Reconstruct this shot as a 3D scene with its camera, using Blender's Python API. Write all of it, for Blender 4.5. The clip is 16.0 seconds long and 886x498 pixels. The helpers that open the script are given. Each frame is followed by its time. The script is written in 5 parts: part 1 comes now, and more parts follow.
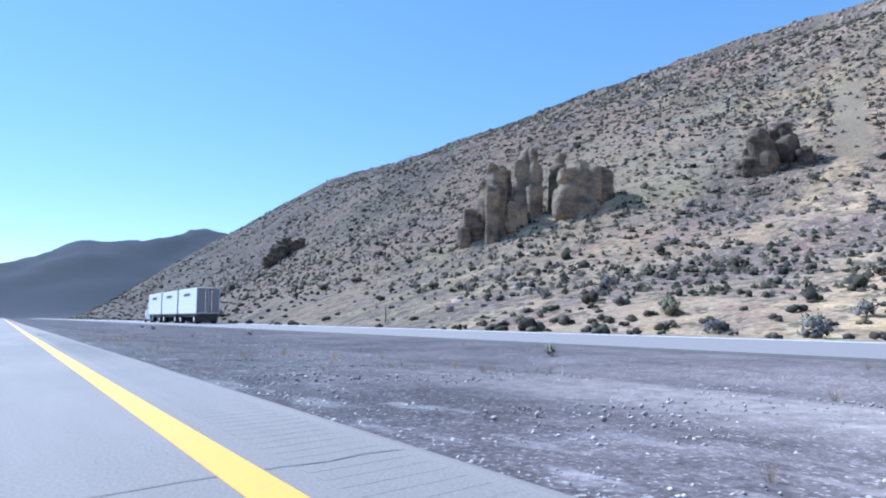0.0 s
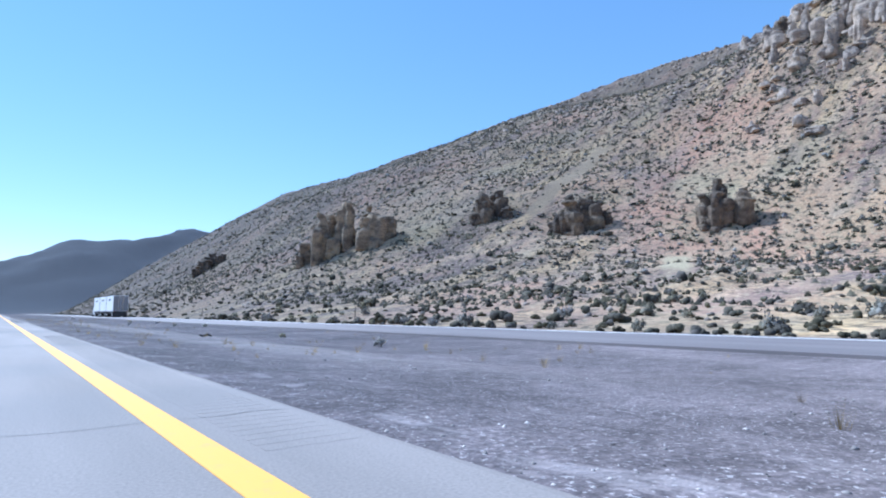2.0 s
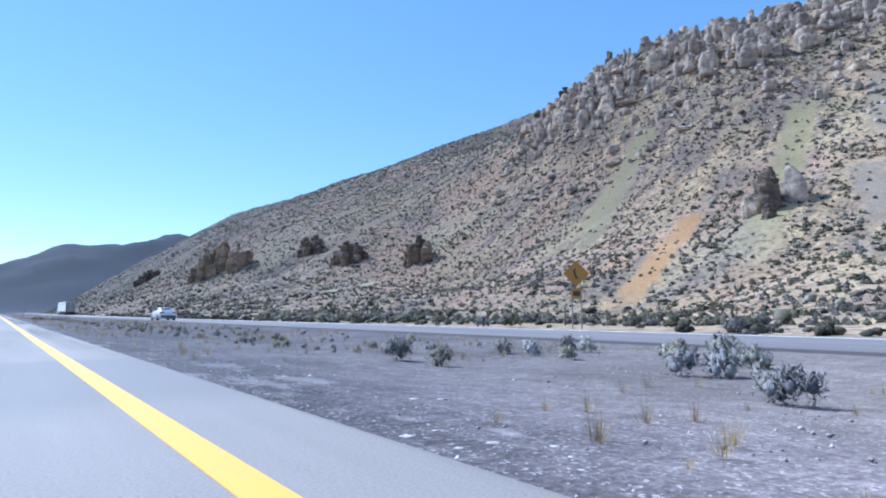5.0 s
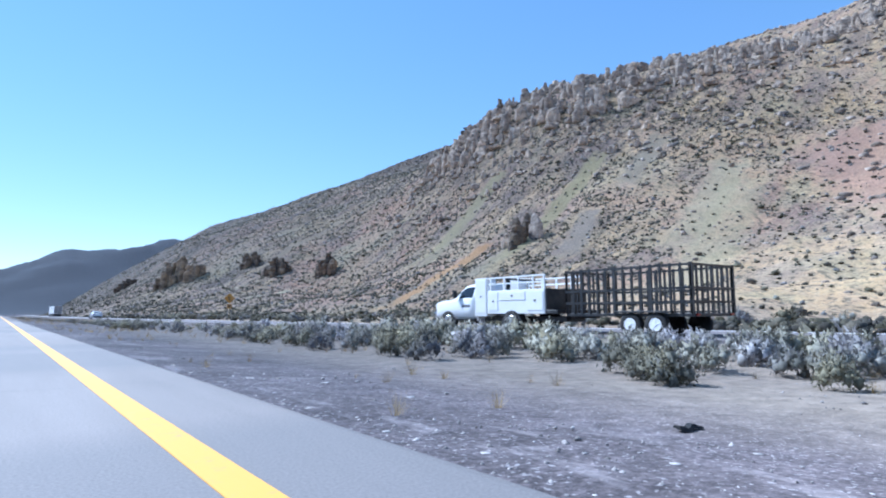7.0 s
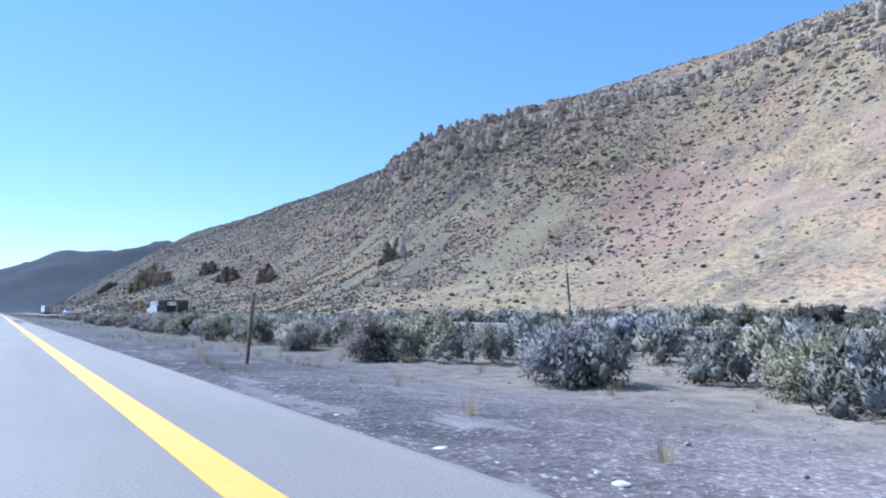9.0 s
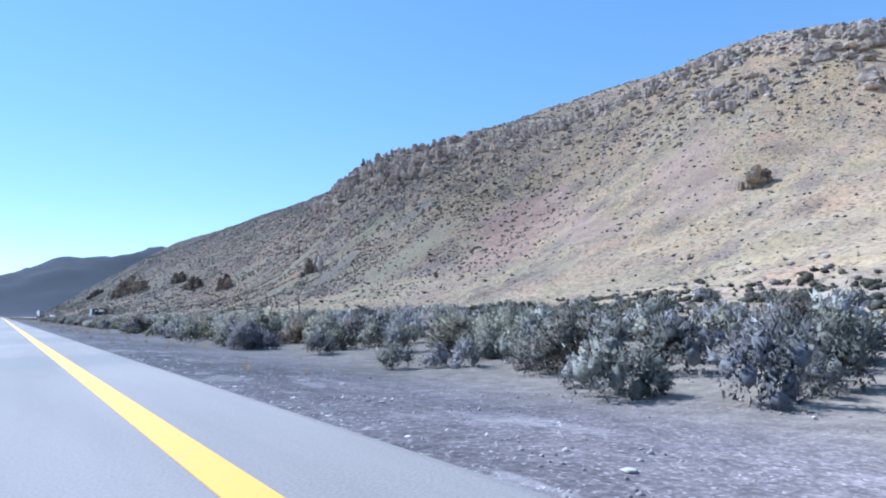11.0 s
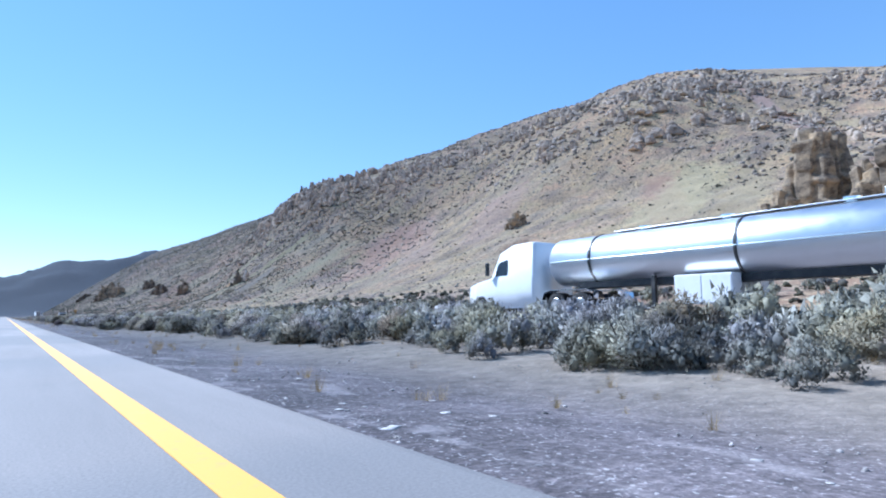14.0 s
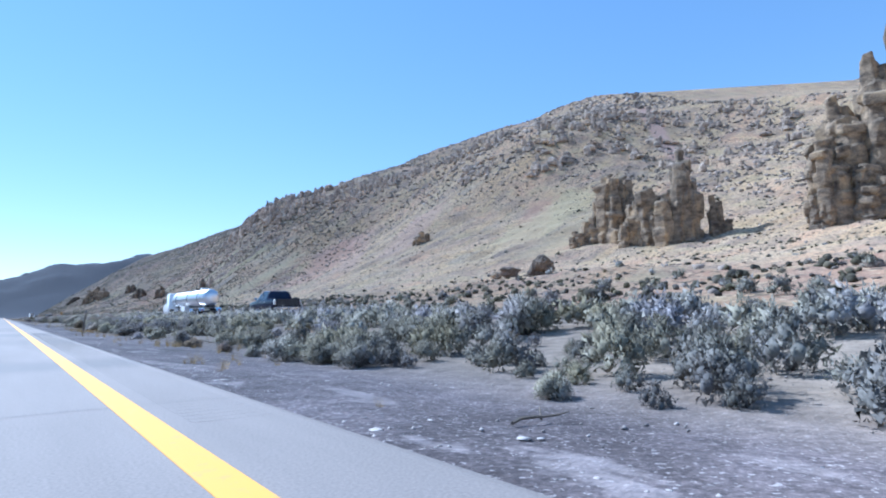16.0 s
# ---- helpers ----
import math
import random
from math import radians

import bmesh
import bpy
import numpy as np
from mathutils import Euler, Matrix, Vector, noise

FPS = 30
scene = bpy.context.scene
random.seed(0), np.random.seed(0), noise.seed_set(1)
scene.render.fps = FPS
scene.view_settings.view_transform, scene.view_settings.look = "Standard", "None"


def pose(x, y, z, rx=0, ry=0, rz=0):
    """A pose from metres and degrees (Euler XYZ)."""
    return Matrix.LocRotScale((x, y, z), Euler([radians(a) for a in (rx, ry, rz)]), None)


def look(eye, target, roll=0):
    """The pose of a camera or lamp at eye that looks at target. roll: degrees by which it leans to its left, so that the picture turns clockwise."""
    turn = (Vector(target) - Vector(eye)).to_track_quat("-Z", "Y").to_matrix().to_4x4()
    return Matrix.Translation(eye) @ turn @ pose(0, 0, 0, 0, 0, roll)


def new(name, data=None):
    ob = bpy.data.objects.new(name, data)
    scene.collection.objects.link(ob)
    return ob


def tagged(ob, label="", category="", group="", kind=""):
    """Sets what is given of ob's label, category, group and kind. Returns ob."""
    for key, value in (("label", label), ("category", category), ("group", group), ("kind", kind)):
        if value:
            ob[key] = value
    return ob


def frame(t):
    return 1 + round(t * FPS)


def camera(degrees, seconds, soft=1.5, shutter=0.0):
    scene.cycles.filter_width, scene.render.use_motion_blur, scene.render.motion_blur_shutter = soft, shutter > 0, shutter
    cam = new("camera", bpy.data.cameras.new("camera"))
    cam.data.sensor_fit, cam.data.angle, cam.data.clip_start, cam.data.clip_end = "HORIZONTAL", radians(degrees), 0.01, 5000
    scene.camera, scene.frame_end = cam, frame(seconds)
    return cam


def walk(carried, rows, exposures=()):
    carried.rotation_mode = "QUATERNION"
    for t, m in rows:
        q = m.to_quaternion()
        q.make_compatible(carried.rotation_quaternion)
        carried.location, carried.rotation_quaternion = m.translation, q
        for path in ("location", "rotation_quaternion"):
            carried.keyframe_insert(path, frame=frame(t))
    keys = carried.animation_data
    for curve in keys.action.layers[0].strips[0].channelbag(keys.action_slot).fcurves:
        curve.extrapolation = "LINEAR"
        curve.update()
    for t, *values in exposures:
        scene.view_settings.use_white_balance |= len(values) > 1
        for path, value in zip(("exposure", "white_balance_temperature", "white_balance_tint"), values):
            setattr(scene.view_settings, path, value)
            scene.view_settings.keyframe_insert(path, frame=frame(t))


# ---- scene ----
EXPO, KELVIN, TINT = 0.62, 4880, 9
cam = camera(73.5, 16.0, soft=2.0)
# seconds, metres across and along the road, yaw, pitch, roll; the camera looks back along the road, 0.67 m over it
ROWS = [
    (0.0, -0.050, 0.00, -36.54, 6.24, -0.45),
    (0.5, -0.049, -14.10, -36.62, 6.24, -0.45),
    (1.0, -0.048, -28.23, -36.70, 6.14, -0.38),
    (1.5, -0.047, -42.48, -36.80, 6.06, -0.33),
    (2.0, -0.046, -56.88, -36.87, 5.97, -0.26),
    (2.5, -0.044, -71.47, -36.95, 5.98, -0.22),
    (3.0, -0.043, -86.23, -37.05, 5.98, -0.19),
    (3.5, -0.042, -101.15, -37.09, 5.98, -0.15),
    (4.0, -0.041, -116.19, -37.08, 6.00, -0.07),
    (4.5, -0.040, -131.34, -37.04, 6.01, -0.05),
    (7.0, 0.010, -207.63, -36.76, 6.10, -0.28),
    (7.5, 0.012, -223.05, -36.68, 6.05, -0.28),
    (8.0, 0.014, -238.66, -36.66, 6.06, -0.21),
    (8.5, 0.016, -254.49, -36.73, 6.06, -0.08),
    (9.0, 0.018, -270.52, -36.71, 6.07, -0.03),
    (11.5, 0.028, -351.55, -36.57, 6.15, -0.53),
    (12.0, 0.030, -367.92, -36.51, 6.11, -0.53),
    (12.5, 0.033, -384.46, -36.43, 6.07, -0.53),
    (13.0, 0.035, -401.18, -36.42, 6.03, -0.51),
    (13.5, 0.037, -418.06, -36.39, 6.05, -0.55),
    (14.0, 0.040, -435.09, -36.35, 6.06, -0.59),
    (14.5, 0.043, -452.23, -36.34, 5.95, -0.58),
    (15.0, 0.045, -469.45, -36.35, 5.96, -0.61),
    (15.5, 0.048, -486.72, -36.41, 6.03, -0.67),
    (16.0, 0.050, -504.00, -36.49, 6.06, -0.75),
]


def carried_pose(x, y, yaw, pitch, roll):
    return pose(x, y, 0.67, 90 + pitch, 0, yaw) @ pose(0, 0, 0, 0, 0, roll)


walk(cam, [(t, carried_pose(x, y, a, p, r)) for t, x, y, a, p, r in ROWS], [(0.0, EXPO, KELVIN, TINT), (16.0, EXPO, KELVIN, TINT)])

# ---- light ----
SUN_WAY = Vector((-0.29, 0.62, 0.73)).normalized()  # towards the sun
world = bpy.data.worlds.new("world")
scene.world = world
world.use_nodes = True
wn = world.node_tree.nodes
sky = wn.new("ShaderNodeTexSky")
sky.sky_type, sky.sun_disc = "NISHITA", False
sky.sun_elevation = math.asin(SUN_WAY.z)
sky.sun_rotation = math.atan2(SUN_WAY.x, SUN_WAY.y)
sky.altitude, sky.air_density, sky.dust_density, sky.ozone_density = 900.0, 1.12, 0.0, 0.7
wn["Background"].inputs["Strength"].default_value = 0.2
even = wn.new("ShaderNodeGamma")
even.inputs["Gamma"].default_value = 0.62
world.node_tree.links.new(sky.outputs[0], even.inputs["Color"])
deep = wn.new("ShaderNodeHueSaturation")
deep.inputs["Saturation"].default_value = 1.36
world.node_tree.links.new(even.outputs[0], deep.inputs["Color"])
world.node_tree.links.new(deep.outputs[0], wn["Background"].inputs["Color"])
sun = new("sun", bpy.data.lights.new("sun", "SUN"))
sun.data.energy, sun.data.angle, sun.data.color = 5.6, radians(0.53), (1.0, 0.95, 0.87)
sun.matrix_world = look(SUN_WAY * 50, (0, 0, 0))


# ---- materials ----
def node(nt, kind, **values):
    n = nt.nodes.new(kind)
    for k, v in values.items():
        n.inputs[k].default_value = v
    return n


def ramp(nt, source, stops):
    r = nt.nodes.new("ShaderNodeValToRGB")
    e = r.color_ramp.elements
    while len(e) < len(stops):
        e.new(0.5)
    for el, (p, c) in zip(e, stops):
        el.position, el.color = p, (*c, 1) if len(c) == 3 else c
    nt.links.new(source, r.inputs[0])
    return r.outputs[0]


def grey(v):
    return (v, v, v)


def mixed(nt, a, b, factor, how="MIX"):
    m = nt.nodes.new("ShaderNodeMix")
    m.data_type, m.blend_type = "RGBA", how
    for sock, v in ((m.inputs[6], a), (m.inputs[7], b), (m.inputs[0], factor)):
        if isinstance(v, (tuple, list)):
            sock.default_value = (*v, 1)
        elif isinstance(v, float):
            sock.default_value = v
        else:
            nt.links.new(v, sock)
    return m.outputs[2]


def noise_of(nt, scale, detail=4.0, rough=0.55, world_space=False, stretch=None):
    if world_space:
        src = nt.nodes.new("ShaderNodeNewGeometry").outputs["Position"]
    else:
        src = nt.nodes.new("ShaderNodeTexCoord").outputs["Object"]
    if stretch:
        mp = nt.nodes.new("ShaderNodeMapping")
        mp.inputs["Scale"].default_value = stretch
        nt.links.new(src, mp.inputs[0])
        src = mp.outputs[0]
    n = node(nt, "ShaderNodeTexNoise", Scale=scale, Detail=detail, Roughness=rough)
    nt.links.new(src, n.inputs["Vector"])
    return n.outputs["Fac"]


def material(name):
    m = bpy.data.materials.new(name)
    m.use_nodes = True
    return m, m.node_tree, m.node_tree.nodes["Principled BSDF"]


def bumped(nt, bsdf, height, strength, distance):
    b = node(nt, "ShaderNodeBump", Strength=strength, Distance=distance)
    nt.links.new(height, b.inputs["Height"])
    nt.links.new(b.outputs[0], bsdf.inputs["Normal"])


def surface(name, dark, light, scale=3.0, rough=0.8, metal=0.0, bump=0.2, distance=0.02, world_space=False, island=0.0, coat=0.0):
    """Two tones by noise at two scales, with fine relief; island: how much each piece differs."""
    m, nt, bs = material(name)
    col = ramp(nt, noise_of(nt, scale, 5.0, 0.6, world_space), [(0.3, dark), (0.7, light)])
    fine = noise_of(nt, scale * 9.0, 3.0, 0.6, world_space)
    col = mixed(nt, col, ramp(nt, fine, [(0.25, grey(0.72)), (0.75, grey(1.2))]), 0.8, "MULTIPLY")
    if island:
        g = nt.nodes.new("ShaderNodeNewGeometry")
        col = mixed(nt, col, ramp(nt, g.outputs["Random Per Island"], [(0.0, grey(1 - island)), (1.0, grey(1 + island))]), 1.0, "MULTIPLY")
        o = nt.nodes.new("ShaderNodeObjectInfo")
        col = mixed(nt, col, ramp(nt, o.outputs["Random"], [(0.0, grey(1 - island)), (1.0, grey(1 + island))]), 1.0, "MULTIPLY")
    nt.links.new(col, bs.inputs["Base Color"])
    bs.inputs["Roughness"].default_value, bs.inputs["Metallic"].default_value = rough, metal
    bs.inputs["Coat Weight"].default_value = coat
    if bump:
        bumped(nt, bs, fine, bump, distance)
    return m


# bare strips down the slope: top x, y, foot x, y, half width, colour, strength
SLIDES = (
    (143, -53, 100, -58, 4.2, (0.38, 0.32, 0.19), 0.9),
    (131, -56, 97, -65, 2.4, (0.36, 0.30, 0.19), 0.8),
    (106, -85, 64, -98, 2.8, (0.52, 0.32, 0.165), 0.95),
    (154, -88, 85, -106, 3.6, (0.38, 0.32, 0.18), 0.85),
    (126, 41, 83, 27, 2.4, (0.37, 0.29, 0.20), 0.9),
    (83, -6, 61, -19, 2.2, (0.52, 0.44, 0.29), 0.9),
    (168, -100, 134, -109, 3.6, (0.35, 0.29, 0.21), 0.85),
    (122, -109, 97, -121, 3.4, (0.34, 0.28, 0.22), 0.8),
    (184, -146, 118, -198, 17.0, (0.50, 0.315, 0.235), 0.6),
    (230, -285, 165, -330, 9.0, (0.50, 0.32, 0.23), 0.6),
    (245, -300, 163, -321, 14.0, (0.54, 0.455, 0.275), 0.6),
    (252, -318, 143, -351, 9.0, (0.47, 0.375, 0.24), 0.6),
    (207, -213, 148, -251, 13.0, (0.52, 0.36, 0.28), 0.5),
    (398, -231, 288, -337, 7.0, (0.47, 0.33, 0.27), 0.9),
    (192, -155, 135, -231, 10.0, (0.52, 0.35, 0.27), 0.5),
    (162, -127, 108, -141, 5.0, (0.44, 0.37, 0.24), 0.7),
    (150, -135, 70, -160, 6.0, (0.46, 0.39, 0.24), 0.5),
)


def ground_material():
    m, nt, bs = material("desert_ground")
    pos = nt.nodes.new("ShaderNodeNewGeometry").outputs["Position"]
    sep = nt.nodes.new("ShaderNodeSeparateXYZ")
    nt.links.new(pos, sep.inputs[0])

    def band(axis, a, b):
        r = node(nt, "ShaderNodeMapRange", **{"From Min": a, "From Max": b})
        nt.links.new(sep.outputs[axis], r.inputs["Value"])
        return r.outputs[0]

    big = noise_of(nt, 0.035, 5.0, 0.6, True)
    mid = noise_of(nt, 0.35, 5.0, 0.65, True)
    fine = noise_of(nt, 3.5, 4.0, 0.7, True)
    streak = noise_of(nt, 0.09, 4.0, 0.6, True, (0.35, 1.6, 0.35))
    # hillside: tan soil, grey-brown scree, pink and yellow patches
    hill = mixed(nt, (0.28, 0.21, 0.148), (0.64, 0.49, 0.325), ramp(nt, mid, [(0.36, grey(0.0)), (0.62, grey(1.0))]))
    hill = mixed(nt, hill, (0.205, 0.158, 0.15), ramp(nt, streak, [(0.42, grey(0.0)), (0.57, grey(0.8))]))
    hill = mixed(nt, hill, (0.52, 0.42, 0.29), ramp(nt, noise_of(nt, 0.05, 4.0, 0.6, True, (0.3, 1.0, 0.3)), [(0.54, grey(0.0)), (0.62, grey(0.85))]))
    hill = mixed(nt, hill, (0.52, 0.355, 0.265), ramp(nt, big, [(0.48, grey(0.0)), (0.60, grey(0.8))]))
    yellow = mixed(nt, (0.66, 0.50, 0.32), (0.43, 0.322, 0.222), ramp(nt, mid, [(0.4, grey(0.0)), (0.64, grey(1.0))]))
    south = node(nt, "ShaderNodeMath")
    south.operation = "MULTIPLY"
    nt.links.new(band("Y", -90.0, -170.0), south.inputs[0])
    nt.links.new(ramp(nt, big, [(0.38, grey(0.1)), (0.62, grey(0.8))]), south.inputs[1])
    hill = mixed(nt, hill, yellow, south.outputs[0])
    chalk = mixed(nt, mixed(nt, mixed(nt, band("Y", -230.0, -270.0), band("Y", -430.0, -390.0), 1.0, "MULTIPLY"), band("X", 66.0, 50.0), 1.0, "MULTIPLY"), ramp(nt, noise_of(nt, 0.12, 3.0, 0.6, True), [(0.42, grey(0.0)), (0.55, grey(0.9))]), 1.0, "MULTIPLY")
    hill = mixed(nt, hill, (0.55, 0.46, 0.375), mixed(nt, chalk, grey(0.75), 1.0, "MULTIPLY"))
    heath = mixed(nt, mixed(nt, band("Y", -350.0, -395.0), band("X", 95.0, 60.0), 1.0, "MULTIPLY"), ramp(nt, mid, [(0.3, grey(0.35)), (0.6, grey(0.9))]), 1.0, "MULTIPLY")
    hill = mixed(nt, hill, (0.29, 0.195, 0.145), heath)
    # broad drifts of pink, straw and grey scree
    drift = noise_of(nt, 0.028, 5.0, 0.65, True, (0.55, 1.3, 0.55))
    hill = mixed(nt, hill, ramp(nt, drift, [(0.36, (0.84, 0.86, 0.90)), (0.45, (1.08, 1.03, 0.90)), (0.53, (1.0, 0.98, 0.98)), (0.61, (1.10, 0.965, 0.91)), (0.7, (0.96, 0.98, 0.90))]), 1.0, "MULTIPLY")
    # low dry tufts with their small shadows painted in, and gravel, as specks
    speck = noise_of(nt, 0.95, 3.0, 0.6, True, (1.0, 1.0, 1.0))
    hill = mixed(nt, hill, (0.125, 0.108, 0.08), ramp(nt, speck, [(0.53, grey(0.0)), (0.59, grey(0.8))]))
    hill = mixed(nt, hill, (0.56, 0.45, 0.31), ramp(nt, noise_of(nt, 1.7, 3.0, 0.6, True), [(0.56, grey(0.0)), (0.63, grey(0.7))]))
    hill = mixed(nt, hill, (0.42, 0.36, 0.22), ramp(nt, noise_of(nt, 0.07, 4.0, 0.6, True), [(0.52, grey(0.0)), (0.64, grey(0.4))]))
    # darker scree on the far spur, with its backlit shade put into the colour
    spur = mixed(nt, band("Y", 20.0, 170.0), ramp(nt, mid, [(0.3, grey(0.3)), (0.7, grey(0.85))]), 1.0, "MULTIPLY")
    hill = mixed(nt, hill, (0.125, 0.102, 0.09), spur)
    edge = noise_of(nt, 0.3, 4.0, 0.65, True)
    for xa, ya, xb, yb, wide, colour, much in SLIDES:
        along = Vector((xb - xa, yb - ya, 0))
        masks = []
        for axis, stops in ((along / along.length_squared, [(0.0, grey(0.0)), (0.06, grey(1.0)), (0.8, grey(1.0)), (1.0, grey(0.0))]), (along.cross(Vector((0, 0, 1))).normalized() / (4 * wide), [(0.24, grey(0.0)), (0.36, grey(1.0)), (0.64, grey(1.0)), (0.76, grey(0.0))])):
            dot = nt.nodes.new("ShaderNodeVectorMath")
            dot.operation = "DOT_PRODUCT"
            nt.links.new(pos, dot.inputs[0])
            dot.inputs[1].default_value = axis
            off = nt.nodes.new("ShaderNodeMath")
            off.operation = "ADD"
            nt.links.new(dot.outputs["Value"], off.inputs[0])
            off.inputs[1].default_value = -axis.dot(Vector((xa, ya, 0))) + (0.0 if len(masks) == 0 else 0.5)
            wav = node(nt, "ShaderNodeMapRange", **{"To Min": -0.16, "To Max": 0.16})
            nt.links.new(edge, wav.inputs["Value"])
            both = nt.nodes.new("ShaderNodeMath")
            both.operation = "ADD"
            nt.links.new(off.outputs[0], both.inputs[0])
            nt.links.new(wav.outputs[0], both.inputs[1])
            masks.append(ramp(nt, both.outputs[0], stops))
        hill = mixed(nt, hill, colour, mixed(nt, mixed(nt, masks[0], masks[1], 1.0, "MULTIPLY"), grey(much), 1.0, "MULTIPLY"))
    rich = node(nt, "ShaderNodeHueSaturation", Saturation=1.07)
    nt.links.new(hill, rich.inputs["Color"])
    hill = rich.outputs[0]
    # flat verge: grey-purple gravel with pale dust
    verge = mixed(nt, (0.108, 0.09, 0.09), (0.265, 0.22, 0.218), ramp(nt, mid, [(0.3, grey(0.0)), (0.7, grey(1.0))]))
    verge = mixed(nt, verge, (0.38, 0.312, 0.30), ramp(nt, noise_of(nt, 0.16, 5.0, 0.65, True, (1.0, 0.35, 1.0)), [(0.5, grey(0.0)), (0.66, grey(0.45))]))
    verge = mixed(nt, verge, ramp(nt, noise_of(nt, 19.0, 3.0, 0.75, True), [(0.36, grey(0.65)), (0.52, grey(0.92)), (0.68, grey(1.5))]), 1.0, "MULTIPLY")
    verge = mixed(nt, verge, (0.56, 0.505, 0.485), ramp(nt, noise_of(nt, 27.0, 1.0, 0.5, True), [(0.645, grey(0.0)), (0.69, grey(0.7))]))
    wash = ramp(nt, band("X", 1.7, 4.2), [(0.0, grey(1.0)), (0.45, grey(0.9)), (0.9, grey(0.0))])
    wash = mixed(nt, wash, ramp(nt, noise_of(nt, 1.7, 4.0, 0.65, True, (1.0, 0.4, 1.0)), [(0.56, grey(0.0)), (0.62, grey(0.6))]), 1.0, "MULTIPLY")
    verge = mixed(nt, verge, (0.43, 0.37, 0.355), wash)
    # dusty wheel track beside the pavement, and olive litter under the brush
    track = ramp(nt, band("X", 4.1, 7.6), [(0.0, grey(0.0)), (0.34, grey(1.0)), (0.68, grey(1.0)), (0.92, grey(0.0))])
    track = mixed(nt, track, ramp(nt, noise_of(nt, 0.5, 4.0, 0.6, True, (1.0, 0.3, 1.0)), [(0.3, grey(0.1)), (0.52, grey(1.0))]), 1.0, "MULTIPLY")
    track = mixed(nt, mixed(nt, track, band("Y", -52.0, -40.0), 1.0, "MULTIPLY"), band("Y", 14.0, -2.0), 1.0, "MULTIPLY")
    verge = mixed(nt, verge, (0.40, 0.34, 0.31), track)
    litter = mixed(nt, band("Y", -120.0, -210.0), band("X", 3.6, 6.0), 1.0, "MULTIPLY")
    verge = mixed(nt, verge, mixed(nt, (0.19, 0.155, 0.127), (0.42, 0.345, 0.268), mid), litter)
    col = mixed(nt, verge, hill, band("X", 21.6, 25.0))
    # distant mountains: dark rock with a slight blue haze put into the colour
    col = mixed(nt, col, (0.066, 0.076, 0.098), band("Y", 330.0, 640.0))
    col = mixed(nt, col, ramp(nt, fine, [(0.3, grey(0.62)), (0.7, grey(1.28))]), 0.85, "MULTIPLY")
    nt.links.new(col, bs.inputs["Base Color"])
    bs.inputs["Roughness"].default_value = 0.95
    bs.inputs["Specular IOR Level"].default_value = 0.2
    bs.inputs["Diffuse Roughness"].default_value = 1.0
    bumped(nt, bs, fine, 0.7, 0.08)
    return m


def asphalt_material():
    m, nt, bs = material("worn_road")
    grain = noise_of(nt, 60.0, 3.0, 0.7, True)
    wear = noise_of(nt, 0.8, 5.0, 0.6, True, (1.0, 0.12, 1.0))
    slabs = noise_of(nt, 0.11, 2.0, 0.5, True, (0.05, 1.0, 0.05))
    col = mixed(nt, (0.18, 0.161, 0.15), (0.257, 0.228, 0.213), ramp(nt, wear, [(0.3, grey(0.0)), (0.7, grey(1.0))]))
    col = mixed(nt, col, (0.156, 0.149, 0.149), ramp(nt, slabs, [(0.5, grey(0.0)), (0.56, grey(0.6))]))
    col = mixed(nt, col, ramp(nt, grain, [(0.3, grey(0.72)), (0.7, grey(1.22))]), 0.8, "MULTIPLY")
    nt.links.new(col, bs.inputs["Base Color"])
    bs.inputs["Roughness"].default_value = 0.85
    bumped(nt, bs, grain, 0.35, 0.004)
    return m


def far_road_material():
    m, nt, bs = material("dark_worn_asphalt")
    sep = nt.nodes.new("ShaderNodeSeparateXYZ")
    nt.links.new(nt.nodes.new("ShaderNodeNewGeometry").outputs["Position"], sep.inputs[0])
    north = node(nt, "ShaderNodeMapRange", **{"From Min": -30.0, "From Max": -5.0})
    nt.links.new(sep.outputs["Y"], north.inputs["Value"])
    wear = noise_of(nt, 0.7, 5.0, 0.6, True, (1.0, 0.12, 1.0))
    grain = noise_of(nt, 45.0, 3.0, 0.7, True)
    old = mixed(nt, (0.125, 0.11, 0.112), (0.19, 0.168, 0.168), ramp(nt, wear, [(0.3, grey(0.0)), (0.7, grey(1.0))]))
    col = mixed(nt, old, (0.23, 0.208, 0.205), north.outputs[0])
    col = mixed(nt, col, ramp(nt, grain, [(0.3, grey(0.75)), (0.7, grey(1.2))]), 0.8, "MULTIPLY")
    nt.links.new(col, bs.inputs["Base Color"])
    bs.inputs["Roughness"].default_value = 0.9
    bumped(nt, bs, grain, 0.35, 0.004)
    return m


def paint_material(name, colour, worn):
    m, nt, bs = material(name)
    chips = noise_of(nt, 9.0, 5.0, 0.7, True)
    nt.links.new(mixed(nt, colour, worn, ramp(nt, chips, [(0.56, grey(0.0)), (0.72, grey(0.8))])), bs.inputs["Base Color"])
    bs.inputs["Roughness"].default_value = 0.6
    bumped(nt, bs, noise_of(nt, 55.0, 3.0, 0.7, True), 0.2, 0.003)
    return m


